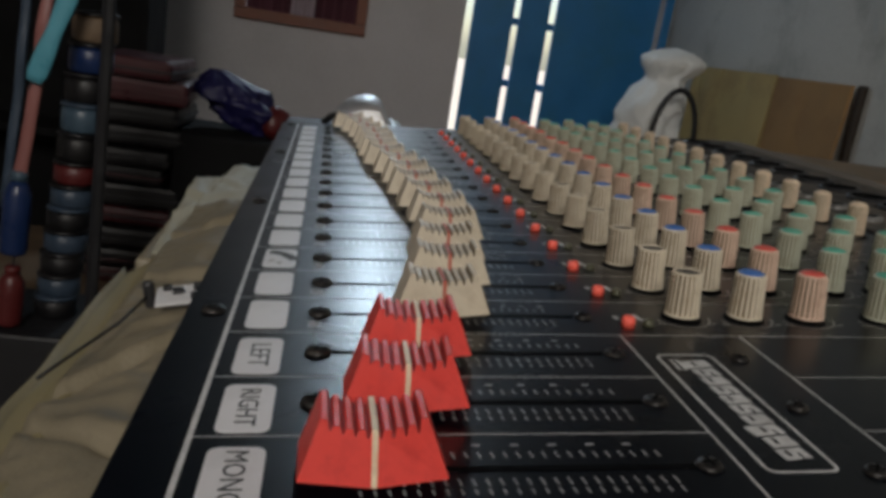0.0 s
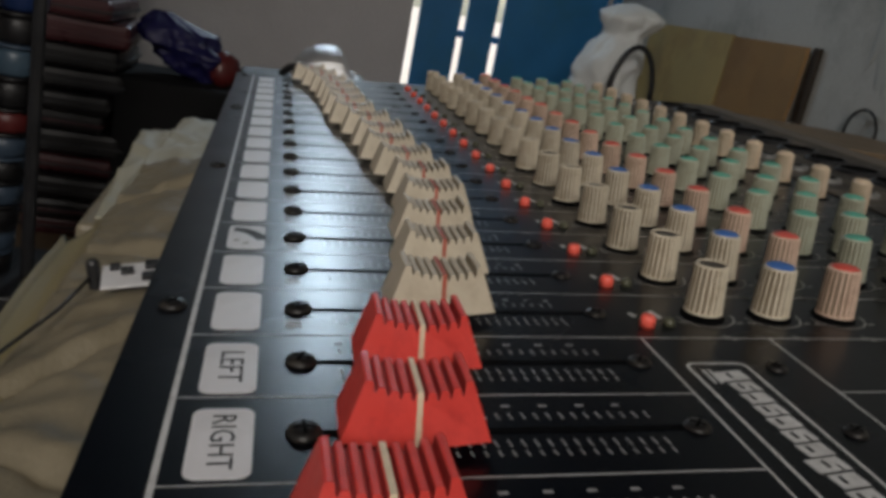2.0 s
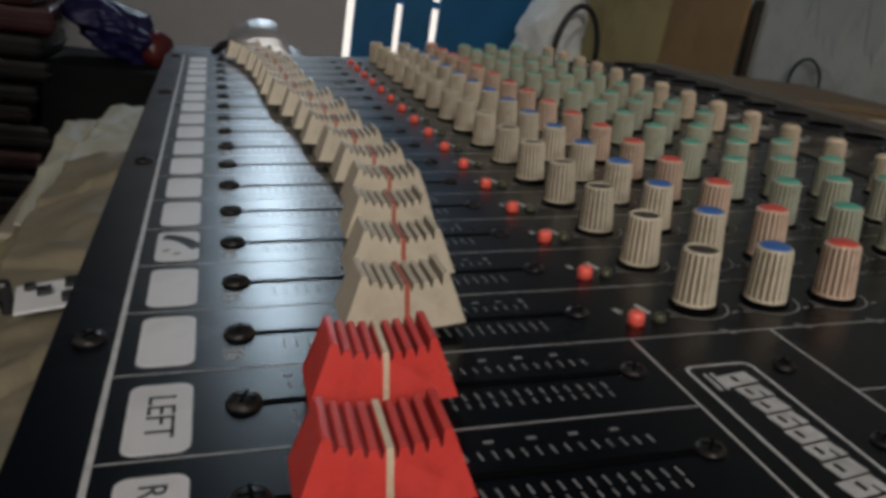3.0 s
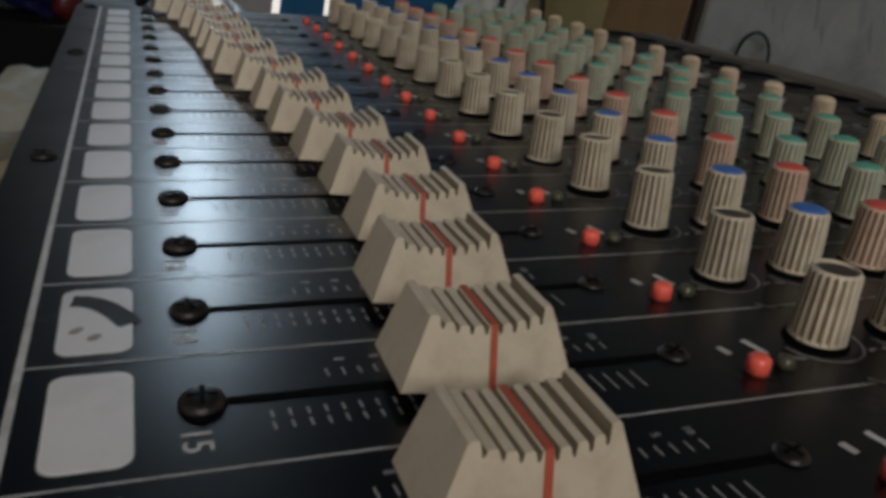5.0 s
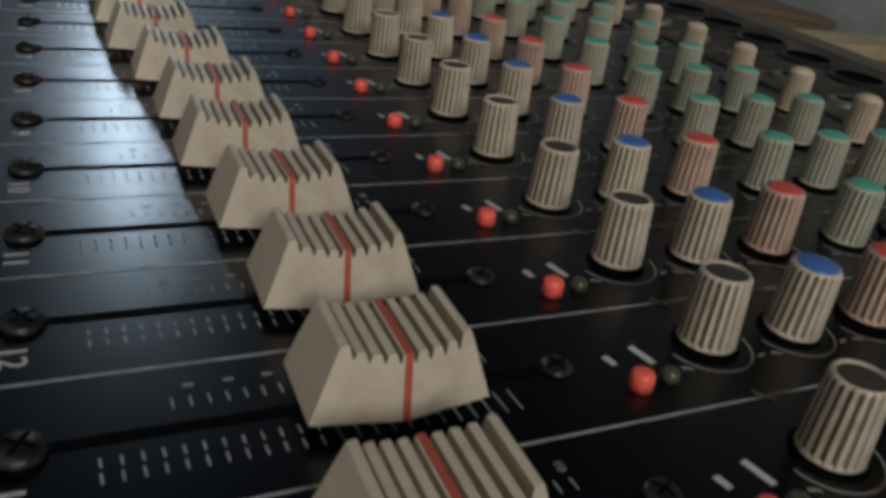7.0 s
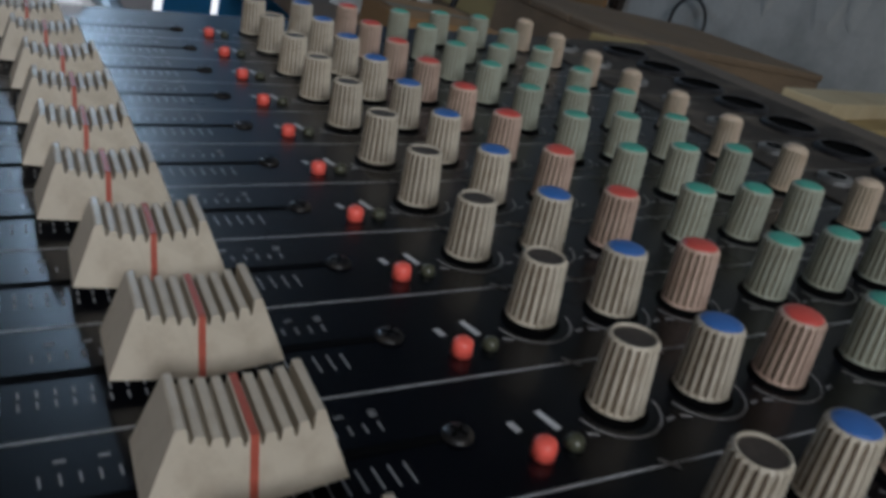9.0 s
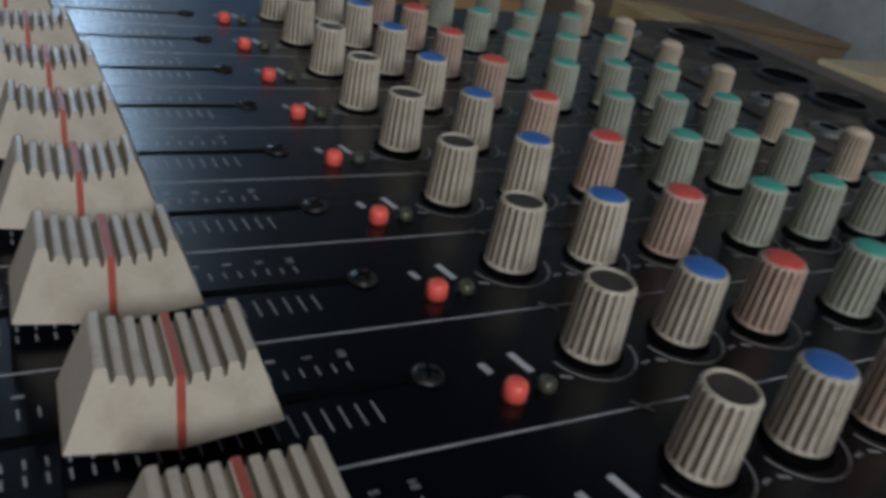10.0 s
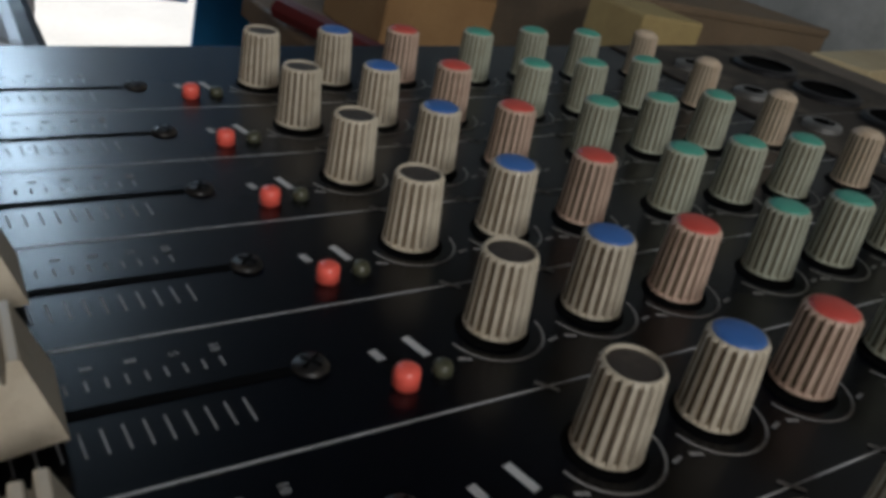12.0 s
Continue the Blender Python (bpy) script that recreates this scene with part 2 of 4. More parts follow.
def box(x0, x1, y0, y1, z0, z1, bevel=0.0):
    return add_box(bmesh.new(), x0, x1, y0, y1, z0, z1, bevel)


def lathe(profile, n=24, bm=None, mats=None, wobble=None):
    """A turned shape from (radius, height) rows, closed at both ends."""
    bm = bm or bmesh.new()
    rings = []
    for k, (r, z) in enumerate(profile):
        ring = []
        for i in range(n):
            a = 2 * math.pi * i / n
            rr = r * (wobble(a, k) if wobble else 1)
            ring.append(bm.verts.new((rr * math.cos(a), rr * math.sin(a), z)))
        rings.append(ring)
    for k in range(len(rings) - 1):
        for i in range(n):
            f = bm.faces.new((rings[k][i], rings[k][(i + 1) % n], rings[k + 1][(i + 1) % n], rings[k + 1][i]))
            f.material_index = mats[k] if mats else 0
    f = bm.faces.new(rings[-1])
    f.material_index = mats[-1] if mats else 0
    bm.faces.new(list(reversed(rings[0])))
    return bm


def rect(bm, x0, x1, y0, y1, z, turn=0.0, mat=0):
    """A flat printed bar."""
    cx, cy = (x0 + x1) / 2, (y0 + y1) / 2
    c, s = math.cos(radians(turn)), math.sin(radians(turn))
    vs = []
    for x, y in ((x0, y0), (x1, y0), (x1, y1), (x0, y1)):
        dx, dy = x - cx, y - cy
        vs.append(bm.verts.new((cx + dx * c - dy * s, cy + dx * s + dy * c, z)))
    f = bm.faces.new(vs)
    f.material_index = mat
    return f


def rounded(x0, x1, y0, y1, r, n=5):
    pts = []
    for cx, cy, a0 in ((x1 - r, y1 - r, 0), (x0 + r, y1 - r, 90), (x0 + r, y0 + r, 180), (x1 - r, y0 + r, 270)):
        for i in range(n + 1):
            a = radians(a0 + 90 * i / n)
            pts.append((cx + r * math.cos(a), cy + r * math.sin(a)))
    return pts


def plate(bm, pts, z0, z1, mat=0):
    """A flat plate of that outline."""
    lo = [bm.verts.new((x, y, z0)) for x, y in pts]
    hi = [bm.verts.new((x, y, z1)) for x, y in pts]
    bm.faces.new(hi).material_index = mat
    bm.faces.new(list(reversed(lo))).material_index = mat
    for i in range(len(pts)):
        j = (i + 1) % len(pts)
        bm.faces.new((lo[i], lo[j], hi[j], hi[i])).material_index = mat
    return bm


def ribbon(bm, pts, w, z, closed=False, mat=0):
    """A flat printed line along points."""
    n = len(pts)
    quads = []
    for i in range(n):
        a = pts[(i - 1) % n] if closed or i else pts[i]
        b = pts[(i + 1) % n] if closed or i < n - 1 else pts[i]
        d = Vector((b[0] - a[0], b[1] - a[1], 0)).normalized()
        o = Vector((-d.y, d.x, 0)) * w / 2
        p = Vector((pts[i][0], pts[i][1], z))
        quads.append((bm.verts.new(p + o), bm.verts.new(p - o)))
    for i in range(n if closed else n - 1):
        j = (i + 1) % n
        bm.faces.new((quads[i][0], quads[i][1], quads[j][1], quads[j][0])).material_index = mat
    return bm


def tube(pts, r, n=8, bm=None, mat=0):
    """A round rod or cable along points."""
    bm = bm or bmesh.new()
    rings = []
    P = [Vector(p) for p in pts]
    for i, p in enumerate(P):
        d = (P[min(i + 1, len(P) - 1)] - P[max(i - 1, 0)]).normalized()
        u = d.orthogonal().normalized() if not rings else (last - d * last.dot(d)).normalized()
        last = u
        v = d.cross(u)
        rr = r[i] if isinstance(r, (list, tuple)) else r
        rings.append([bm.verts.new(p + (u * math.cos(2 * math.pi * k / n) + v * math.sin(2 * math.pi * k / n)) * rr) for k in range(n)])
    for a, b in zip(rings, rings[1:]):
        for k in range(n):
            bm.faces.new((a[k], a[(k + 1) % n], b[(k + 1) % n], b[k])).material_index = mat
    bm.faces.new(list(reversed(rings[0]))).material_index = mat
    bm.faces.new(rings[-1]).material_index = mat
    return bm


def sheet(fn, nu, nv, thick=0.0):
    """A cloth or paper surface from fn(u, v), with thickness."""
    bm = bmesh.new()
    g = [[bm.verts.new(fn(i / nu, j / nv)) for j in range(nv + 1)] for i in range(nu + 1)]
    for i in range(nu):
        for j in range(nv):
            bm.faces.new((g[i][j], g[i + 1][j], g[i + 1][j + 1], g[i][j + 1]))
    if thick:
        bmesh.ops.recalc_face_normals(bm, faces=bm.faces)
        bmesh.ops.solidify(bm, geom=bm.faces[:], thickness=thick)
    return bm


def lettering(name, body, size, m, parent, mat, label=""):
    c = bpy.data.curves.new(name, "FONT")
    c.body, c.size, c.align_x, c.align_y, c.extrude, c.resolution_u = body, size, "CENTER", "CENTER", 0.00004, 2
    ob = new(name, c)
    me = bpy.data.meshes.new_from_object(ob)
    bpy.data.objects.remove(ob)
    me.materials.clear()
    me.materials.append(mat)
    return part(name, me, None, parent, label, m)


# ---- the room ----
# TOP is set low so the panel mirrors the dark unseen ceiling
FAR, RIGHT, LEFT, NEAR, FLOOR, TOP = 3.0, 1.31, -1.25, -1.9, -0.86, 1.6


def wall_with_holes(name, label, mats, along, at, thick, lo, hi, holes):
    """A wall from lo to hi along x or y, with openings (a0, a1, z0, z1) through it."""
    bm = bmesh.new()
    cuts = sorted({lo, hi, *(h[0] for h in holes), *(h[1] for h in holes)})
    for a, b in zip(cuts, cuts[1:]):
        spans, z = [], FLOOR - 0.1
        for h in sorted((h for h in holes if h[0] < (a + b) / 2 < h[1]), key=lambda h: h[2]):
            spans.append((z, h[2]))
            z = h[3]
        spans.append((z, TOP + 0.1))
        for z0, z1 in spans:
            if z1 - z0 > 1e-6:
                if along == "x":
                    add_box(bm, a, b, at, at + thick, z0, z1)
                else:
                    add_box(bm, at, at + thick, a, b, z0, z1)
    bmesh.ops.remove_doubles(bm, verts=bm.verts, dist=1e-6)
    return solid(name, bm, mats, label, "wall", kind="structure")


DOOR = (0.485, 1.265, FLOOR - 0.1, 1.15)
GAP = (0.36, 0.485, FLOOR - 0.1, -0.57)
VENT = (0.005, 0.165, 0.78, 1.53)
WINDOW = (-0.34, 0.085, 0.085, 0.72)
wall_with_holes("wall_far", "grey unpainted cement plaster wall with door", PLASTER, "x", FAR, 0.14, LEFT - 0.15, RIGHT + 0.15, [DOOR, GAP, VENT, WINDOW])
wall_with_holes("wall_right", "grey damp plaster wall with whitewash remains", PLASTER_RIGHT, "y", RIGHT, 0.14, NEAR, FAR, [])
wall_with_holes("wall_left", "grey cement plaster wall in shade", PLASTER, "y", LEFT - 0.14, 0.14, NEAR, FAR, [])
# the opening behind the camera is added to hold the fill lamp
wall_with_holes("wall_near", "grey cement plaster wall with an added, unseen opening for the fill lamp", PLASTER, "x", NEAR - 0.14, 0.14, LEFT - 0.15, RIGHT + 0.15, [(-0.74, 0.04, 0.86, 1.5)])
solid("floor", box(LEFT - 0.14, RIGHT + 0.14, NEAR - 0.14, FAR, FLOOR - 0.1, FLOOR), CONCRETE, "worn grey concrete floor", "floor", kind="structure")
solid("ground", box(-30, 30, FAR, 60, FLOOR - 0.16, FLOOR - 0.05), EARTH, "sunlit bare earth outside the door", "ground", kind="structure")
solid("ceiling", box(LEFT - 0.2, RIGHT + 0.2, NEAR - 0.2, FAR + 0.2, TOP, TOP + 0.1), CEILING, "dark unseen ceiling, blackened to keep the panel's reflections dark", "ceiling", kind="structure")

# whitewash runs on the right wall
for k, (y0, z0, w, h) in enumerate(((1.42, 0.30, 0.15, 0.36), (1.27, 0.30, 0.13, 0.36), (1.13, 0.30, 0.13, 0.40), (0.97, 0.32, 0.15, 0.36), (0.80, 0.4, 0.13, 0.34), (1.66, 0.46, 0.16, 0.30))):
    bm = bmesh.new()
    n = 24
    top = [(y0 + w * (i / n - 0.5), z0 + 0.3) for i in range(n + 1)]
    low = [(y0 + w * (i / n - 0.5), z0 - h * (0.42 + 0.20 * math.sin(math.pi * i / n) + 0.20 * noise.noise(Vector((k * 3.1, i * 0.22, 0))))) for i in range(n + 1)]
    up = [bm.verts.new((RIGHT - 0.004, y, z)) for y, z in top]
    dn = [bm.verts.new((RIGHT - 0.004, y, z)) for y, z in low]
    for i in range(n):
        bm.faces.new((up[i], up[i + 1], dn[i + 1], dn[i]))
    skirt = [bm.verts.new((RIGHT + 0.001, y, z)) for y, z in [(top[0][0] - 0.02, top[0][1])] + [(y + 0.02 * (2 * i / n - 1), z - 0.03) for i, (y, z) in enumerate(low)] + [(top[-1][0] + 0.02, top[-1][1])]]
    rim = [up[0]] + dn + [up[-1]]
    for i in range(len(rim) - 1):
        bm.faces.new((rim[i], rim[i + 1], skirt[i + 1], skirt[i]))
    solid("whitewash_patch", bm, WHITEWASH, "white limewash run on grey plaster", "wall patch", kind="structure")

# the blue door: three upright leaves with daylight between them, rails behind
door = thing("door_1", "closed blue painted sheet-metal door with daylight gaps", "door", kind="structure")
for x0, x1, z0 in ((0.520, 0.680, -0.58), (0.705, 0.822, -0.58), (0.850, 1.262, FLOOR + 0.02)):
    part("leaf", box(x0, x1, FAR + 0.03, FAR + 0.05, z0, 1.13, 0.003), DOOR_BLUE, door)
for z in (-0.545, -0.04, 0.20, 0.62, 1.08):
    part("rail", box(0.53, 1.262, FAR + 0.051, FAR + 0.075, z - 0.014, z + 0.014, 0.002), DOOR_BLUE, door)
part("hinge_post", box(1.268, 1.30, FAR - 0.02, FAR - 0.002, FLOOR, 1.15, 0.003), DOOR_BLUE, door)

# window with a red-brown frame
win = thing("window_1", "window with red-brown wooden frame and dark maroon curtain", "window", kind="structure")
for x0, x1, z0, z1 in ((-0.37, 0.115, 0.052, 0.092), (-0.37, 0.115, 0.715, 0.755), (-0.37, -0.33, 0.093, 0.714), (0.075, 0.115, 0.093, 0.714)):
    part("frame_bar", box(x0, x1, FAR - 0.03, FAR - 0.003, z0, z1, 0.004), WOOD_RED, win)
part("curtain", sheet(lambda u, v: (-0.335 + 0.416 * u, FAR + 0.06 + 0.012 * math.sin(u * 34), 0.088 + 0.63 * v), 60, 2), CURTAIN, win)
part("curtain_fold", sheet(lambda u, v: (-0.17 + 0.09 * u, FAR + 0.038 + 0.008 * math.sin(u * 16), 0.09 + 0.62 * v), 16, 2), CURTAIN_PALE, win, "pale strip of cloth")
vent = thing("window_2", "open ventilation hole high in the wall", "window", kind="structure")
for z in (0.915, 1.215):
    part("bar", box(VENT[0], VENT[1], FAR + 0.001, FAR + 0.05, z - 0.012, z + 0.012, 0.003), WOOD, vent)

# ---- the mixing console ----
PITCH = 0.0296
ROW = {n: (16 - n) * PITCH for n in range(1, 20)}  # channels 1 to 16, then left, right and mono
Z1, Z2 = 0.00012, 0.0002
END = 0.478
console = thing("mixing_console", "black sixteen-channel audio mixing console with worn beige knobs, on a bench", "mixing console", DESK)

bm = bmesh.new()
add_box(bm, -0.0385, 0.352, -0.36, END, -0.0025, 0.0, 0.0006)
part("panel", bm, PANEL, console, "glossy black painted metal panel, dusty")
part("body", box(-0.036, 0.350, -0.358, END - 0.004, -0.062, -0.003, 0.002), PANEL_SIDE, console)
part("rear_rail", box(0.3525, 0.372, -0.36, END, -0.06, 0.0005, 0.002), DUSTY, console)
part("end_bracket", box(-0.0385, 0.066, END + 0.0005, END + 0.07, -0.062, -0.003, 0.003), PANEL_SIDE, console)

part("socket_plate", box(0.2632, 0.3515, -0.0150, END - 0.002, 0.0, 0.0009, 0.0003), PANEL_DUST, console, "dusty grey-black socket plate")

# printed lines

def divider(x0, x1, y0, y1):
    bm = bmesh.new()
    rect(bm, x0, x1, y0, y1, Z1)
    part("divider_line", bm, PRINT, console)


divider(-0.0256, -0.0244, -0.118, END - 0.012)
for n in range(1, 17):
    y = ROW[n] - 0.0156
    divider(-0.0244, 0.262 if n < 16 else 0.345, y - 0.0002, y + 0.0002)
    if 1 < n < 16:
        bm = bmesh.new()
        rect(bm, 0.264, 0.346, y - 0.0002, y + 0.0002, 0.00102)
        part("divider_line", bm, PRINT_DIM, console)
for n in (17, 18, 19):
    y = ROW[n] - 0.0156
    divider(-0.0244, 0.0862, y - 0.0002, y + 0.0002)
for k, y in enumerate((-0.0452, -0.0748, -0.1044)):
    divider(0.1236, 0.345, y - 0.0002, y + 0.0002)
divider(0.08625, 0.0868, -0.118, -0.0156)
divider(0.12295, 0.1235, -0.118, -0.0156)

# maker's box: rounded outline with plain slanted blocks
bm = bmesh.new()
ribbon(bm, rounded(0.0915, 0.1072, -0.0918, -0.0303, 0.0022), 0.0008, Z1, True)
for x in (0.0940, 0.0956):
    rect(bm, x, x + 0.0008, -0.0405, -0.0335, Z1)
for k in range(10):
    y = -0.0345 - 0.0053 * k
    w = 0.0082 if k in (0, 7) else 0.0066
    rect(bm, 0.1042 - w, 0.1042, y - 0.0046, y, Z1, 9)
    rect(bm, 0.0992, 0.1002, y - 0.0034, y - 0.0010, Z2, 9, 1)
    if k % 2:
        rect(bm, 0.1018, 0.1024, y - 0.0046, y - 0.0022, Z2, 9, 1)
part("maker_mark", bm, [PRINT, PANEL], console, "white outlined box with slanted blocks")

# per-channel print: fader scale, marks by the button, knob scales
bm = bmesh.new()
for k in range(24):
    x = 0.0690 - 0.0026 * k
    if k < 12:
        rect(bm, x - 0.00017, x + 0.00017, -0.0084, -0.0036, Z1, 4)
    else:
        rect(bm, x - 0.0002, x + 0.0002, -0.0054, -0.0036, Z1, 4)
        rect(bm, x - 0.0002, x + 0.0002, -0.0084, -0.0064, Z1, 4)
    if k < 20:
        rect(bm, x - 0.00018 - 0.0004, x + 0.00018 - 0.0004, 0.0040, 0.0063, Z1, 4)
for j in range(2, 9):
    x = 0.0683 - 0.0058 * j
    rect(bm, x - 0.0008, x + 0.0008, 0.0085, 0.0092, Z1)
scale_mesh = mesh_of("fader_scale", bm, TICK)
bm = bmesh.new()
for k in range(24):
    x = 0.0088 + 0.0027 * k
    rect(bm, x - 0.00022, x + 0.00022, -0.0062, -0.0036, Z1, 8)
    rect(bm, x - 0.00022, x + 0.00022, -0.0092, -0.0072, Z1, 8)
    rect(bm, x - 0.00022, x + 0.00022, 0.0040, 0.0065, Z1, 8)
    if k % 3 == 0:
        rect(bm, x - 0.0009, x + 0.0009, 0.0088, 0.0097, Z1)
master_scale_mesh = mesh_of("fader_scale", bm, TICK)
bm = bmesh.new()
rect(bm, 0.0897, 0.0912, -0.0020, 0.0008, Z1, 14)
rect(bm, 0.0966, 0.0981, -0.0032, 0.0024, Z1, 14)
mark_mesh = mesh_of("mode_mark", bm, PRINT)
bm = bmesh.new()
arc = [(0.0086 * math.cos(radians(a)), 0.0086 * math.sin(radians(a))) for a in range(-170, 0, 12)]
ribbon(bm, arc, 0.0005, Z1)
rect(bm, -0.0020, 0.0020, -0.0160, -0.0152, Z2, -48)
rect(bm, -0.0098, -0.0076, -0.0062, -0.0054, Z2, -20)
rect(bm, 0.0074, 0.0096, -0.0060, -0.0053, Z2, 15)
knob_scale_mesh = mesh_of("knob_scale", bm, PRINT_DIM)

# fader slot as a raised near-black strip, its dark depth only in the colour; screws
bm = bmesh.new()
add_box(bm, 0.003, 0.077, -0.0009, 0.0009, -0.001, 0.00022, 0.0001)
slot_mesh = mesh_of("fader_slot", bm, MATT_BLACK)
bm = lathe([(0.0030, 0.0), (0.0030, 0.0005), (0.0026, 0.0013), (0.0016, 0.0018), (0.0006, 0.0019)], 18)
screw_mesh = mesh_of("screw", bm, SCREW, True)
# dark cross on the screw head, its depth put into the colour
bm = bmesh.new()
add_box(bm, -0.0019, 0.0019, -0.00035, 0.00035, 0.0010, 0.00196)
add_box(bm, -0.00035, 0.00035, -0.0019, 0.0019, 0.0010, 0.00194)
recess_mesh = mesh_of("screw_recess", bm, MATT_BLACK)


def add_screw(x, y, s=1.0, turn=0.0, flat=0.8):
    ob = part("screw", screw_mesh, None, console, "", Matrix.Translation((x, y, 0)) @ Matrix.Rotation(turn, 4, "Z") @ Matrix.Diagonal((s, s, s * flat, 1)))
    part("cross_recess", recess_mesh, None, ob)


random.seed(4)
for n in range(1, 20):
    y = ROW[n]
    at = Matrix.Translation((0, y, 0))
    part("fader_slot", slot_mesh, None, console, "", at)
    tagged(part("fader_scale", scale_mesh if n < 17 else master_scale_mesh, None, console, "", at), kind="stuff")
    add_screw(0, y, 1.15, random.random() * 3)
    add_screw(0.080, y, 0.95, random.random() * 3, 0.65)
for y in (-0.15, 0.0015, 0.1545, 0.3075, 0.4605):
    add_screw(-0.0305, y, 1.15, random.random() * 3)
for x, y in ((0.1146, -0.0330), (0.1144, -0.0628), (0.1146, -0.0924), ):
    add_screw(x, y, 0.85, random.random() * 3)


# fader knobs: sloping sides, dished top with deep grooves, a coloured centre line
def fader_profile():
    """The ridged top from end to end: (x, height)."""
    rows, n, half = [], 9, 0.0102
    step = 2 * half / n
    for k in range(n):
        c = -half + step * (k + 0.5)
        dish = 0.0145 - 0.0018 * (1 - (c / half) ** 2)
        edge = 0.0006 if k in (0, n - 1) else 0.0
        rows += [(c - step * 0.36, dish - 0.0002 + edge, 0), (c - step * 0.2, dish + edge, 0), (c + step * 0.16, dish + edge, 0), (c + step * 0.28, dish - 0.0003 + edge, 0)]
        if k < n - 1:
            g = c + step * 0.46
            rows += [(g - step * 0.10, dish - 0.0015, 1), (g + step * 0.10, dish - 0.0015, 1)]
    return rows


def fader_mesh(name, mats):
    bm = bmesh.new()
    prof = fader_profile()
    zb, hb, ht, bow = 0.0030, 0.0074, 0.0060, 0.0014
    xl, xr = -0.0139, 0.0139
    cols = []
    for x, z, g in prof:
        ym = hb + (ht - hb) * (z - zb) / (0.0145 - zb) + 0.45 * bow * (1 - (x / 0.0102) ** 2)
        cols.append((bm.verts.new((x, -ym, z)), bm.verts.new((x, ym, z))))
    for (a, b), (c, d), p, q in zip(cols, cols[1:], prof, prof[1:]):
        # groove faces take the darker, shaded copy of the cap colour
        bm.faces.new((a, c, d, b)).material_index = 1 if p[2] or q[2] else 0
    fl, fm, fr, bl, bk, br = [bm.verts.new(p) for p in ((xl, -hb, zb), (0, -hb - bow, zb - 0.0008), (xr, -hb, zb), (xl, hb, zb), (0, hb + bow, zb - 0.0008), (xr, hb, zb))]
    mid = min(range(len(prof)), key=lambda i: abs(prof[i][0]))
    bm.faces.new([fl, fm] + [c[0] for c in reversed(cols[:mid + 1])])
    bm.faces.new([fm, fr] + [c[0] for c in reversed(cols[mid:])])
    bm.faces.new([br, bk] + [c[1] for c in cols[mid:]])
    bm.faces.new([bk, bl] + [c[1] for c in cols[:mid + 1]])
    bm.faces.new((bl, fl, cols[0][0], cols[0][1]))
    bm.faces.new((fr, br, cols[-1][1], cols[-1][0]))
    bm.faces.new((fl, bl, bk, fm))
    bm.faces.new((fm, bk, br, fr))
    edges = [e for e in bm.edges if len(e.link_faces) == 2 and e.calc_face_angle(0) > 0.7 and
             (abs(e.verts[0].co.z - e.verts[1].co.z) > 0.005 or e.verts[0].co.z < 0.004 and e.verts[1].co.z < 0.004)]
    bmesh.ops.bevel(bm, geom=edges, offset=0.0007, segments=3, affect="EDGES", profile=0.5)
    return mesh_of(name, bm, mats)


def fader_line_mesh(mat):
    bm = bmesh.new()
    w = 0.00055
    pts = [(-0.0090, 0.0024), (-0.0070, 0.0129), (-0.0066, 0.01295), (0.0066, 0.01295), (0.0070, 0.0129), (0.0090, 0.0024)]
    top, low = [], []
    for y, z in pts:
        low.append((bm.verts.new((-w, y * 0.97, z - 0.0008)), bm.verts.new((w, y * 0.97, z - 0.0008))))
        top.append((bm.verts.new((-w, y, z)), bm.verts.new((w, y, z))))
    for i in range(len(pts) - 1):
        bm.faces.new((top[i][0], top[i][1], top[i + 1][1], top[i + 1][0]))
        bm.faces.new((low[i][0], top[i][0], top[i + 1][0], low[i + 1][0]))
        bm.faces.new((top[i][1], low[i][1], low[i + 1][1], top[i + 1][1]))
    return mesh_of("centre_line", bm, mat)


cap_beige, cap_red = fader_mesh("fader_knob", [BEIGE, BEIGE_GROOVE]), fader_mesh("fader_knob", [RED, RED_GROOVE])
line_red, line_pale = fader_line_mesh(CAP_LINE), fader_line_mesh(CAP_LINE_PALE)
stem_mesh = mesh_of("stem", box(-0.004, 0.004, -0.0007, 0.0007, 0.0003, 0.0045), BLACK)
FADER_X = {19: 0.0110, 18: 0.0198, 17: 0.0250, 16: 0.0355, 15: 0.0412, 14: 0.0447, 13: 0.0494, 12: 0.0498, 11: 0.0475, 10: 0.0446, 9: 0.0435,
           8: 0.0405, 7: 0.0355, 6: 0.0336, 5: 0.0330, 4: 0.0318, 3: 0.0287, 2: 0.0240, 1: 0.0175}
for n, x in FADER_X.items():
    lean = random.uniform(-1.2, 1.2)
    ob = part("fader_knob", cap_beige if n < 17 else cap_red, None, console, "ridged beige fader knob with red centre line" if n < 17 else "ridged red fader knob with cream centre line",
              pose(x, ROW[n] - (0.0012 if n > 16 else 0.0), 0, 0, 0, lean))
    part("centre_line", line_red if n < 17 else line_pale, None, ob)
    part("stem", stem_mesh, None, ob)

# rotary knobs: fluted, tapering, with a coloured insert on top
FLUTES = 20


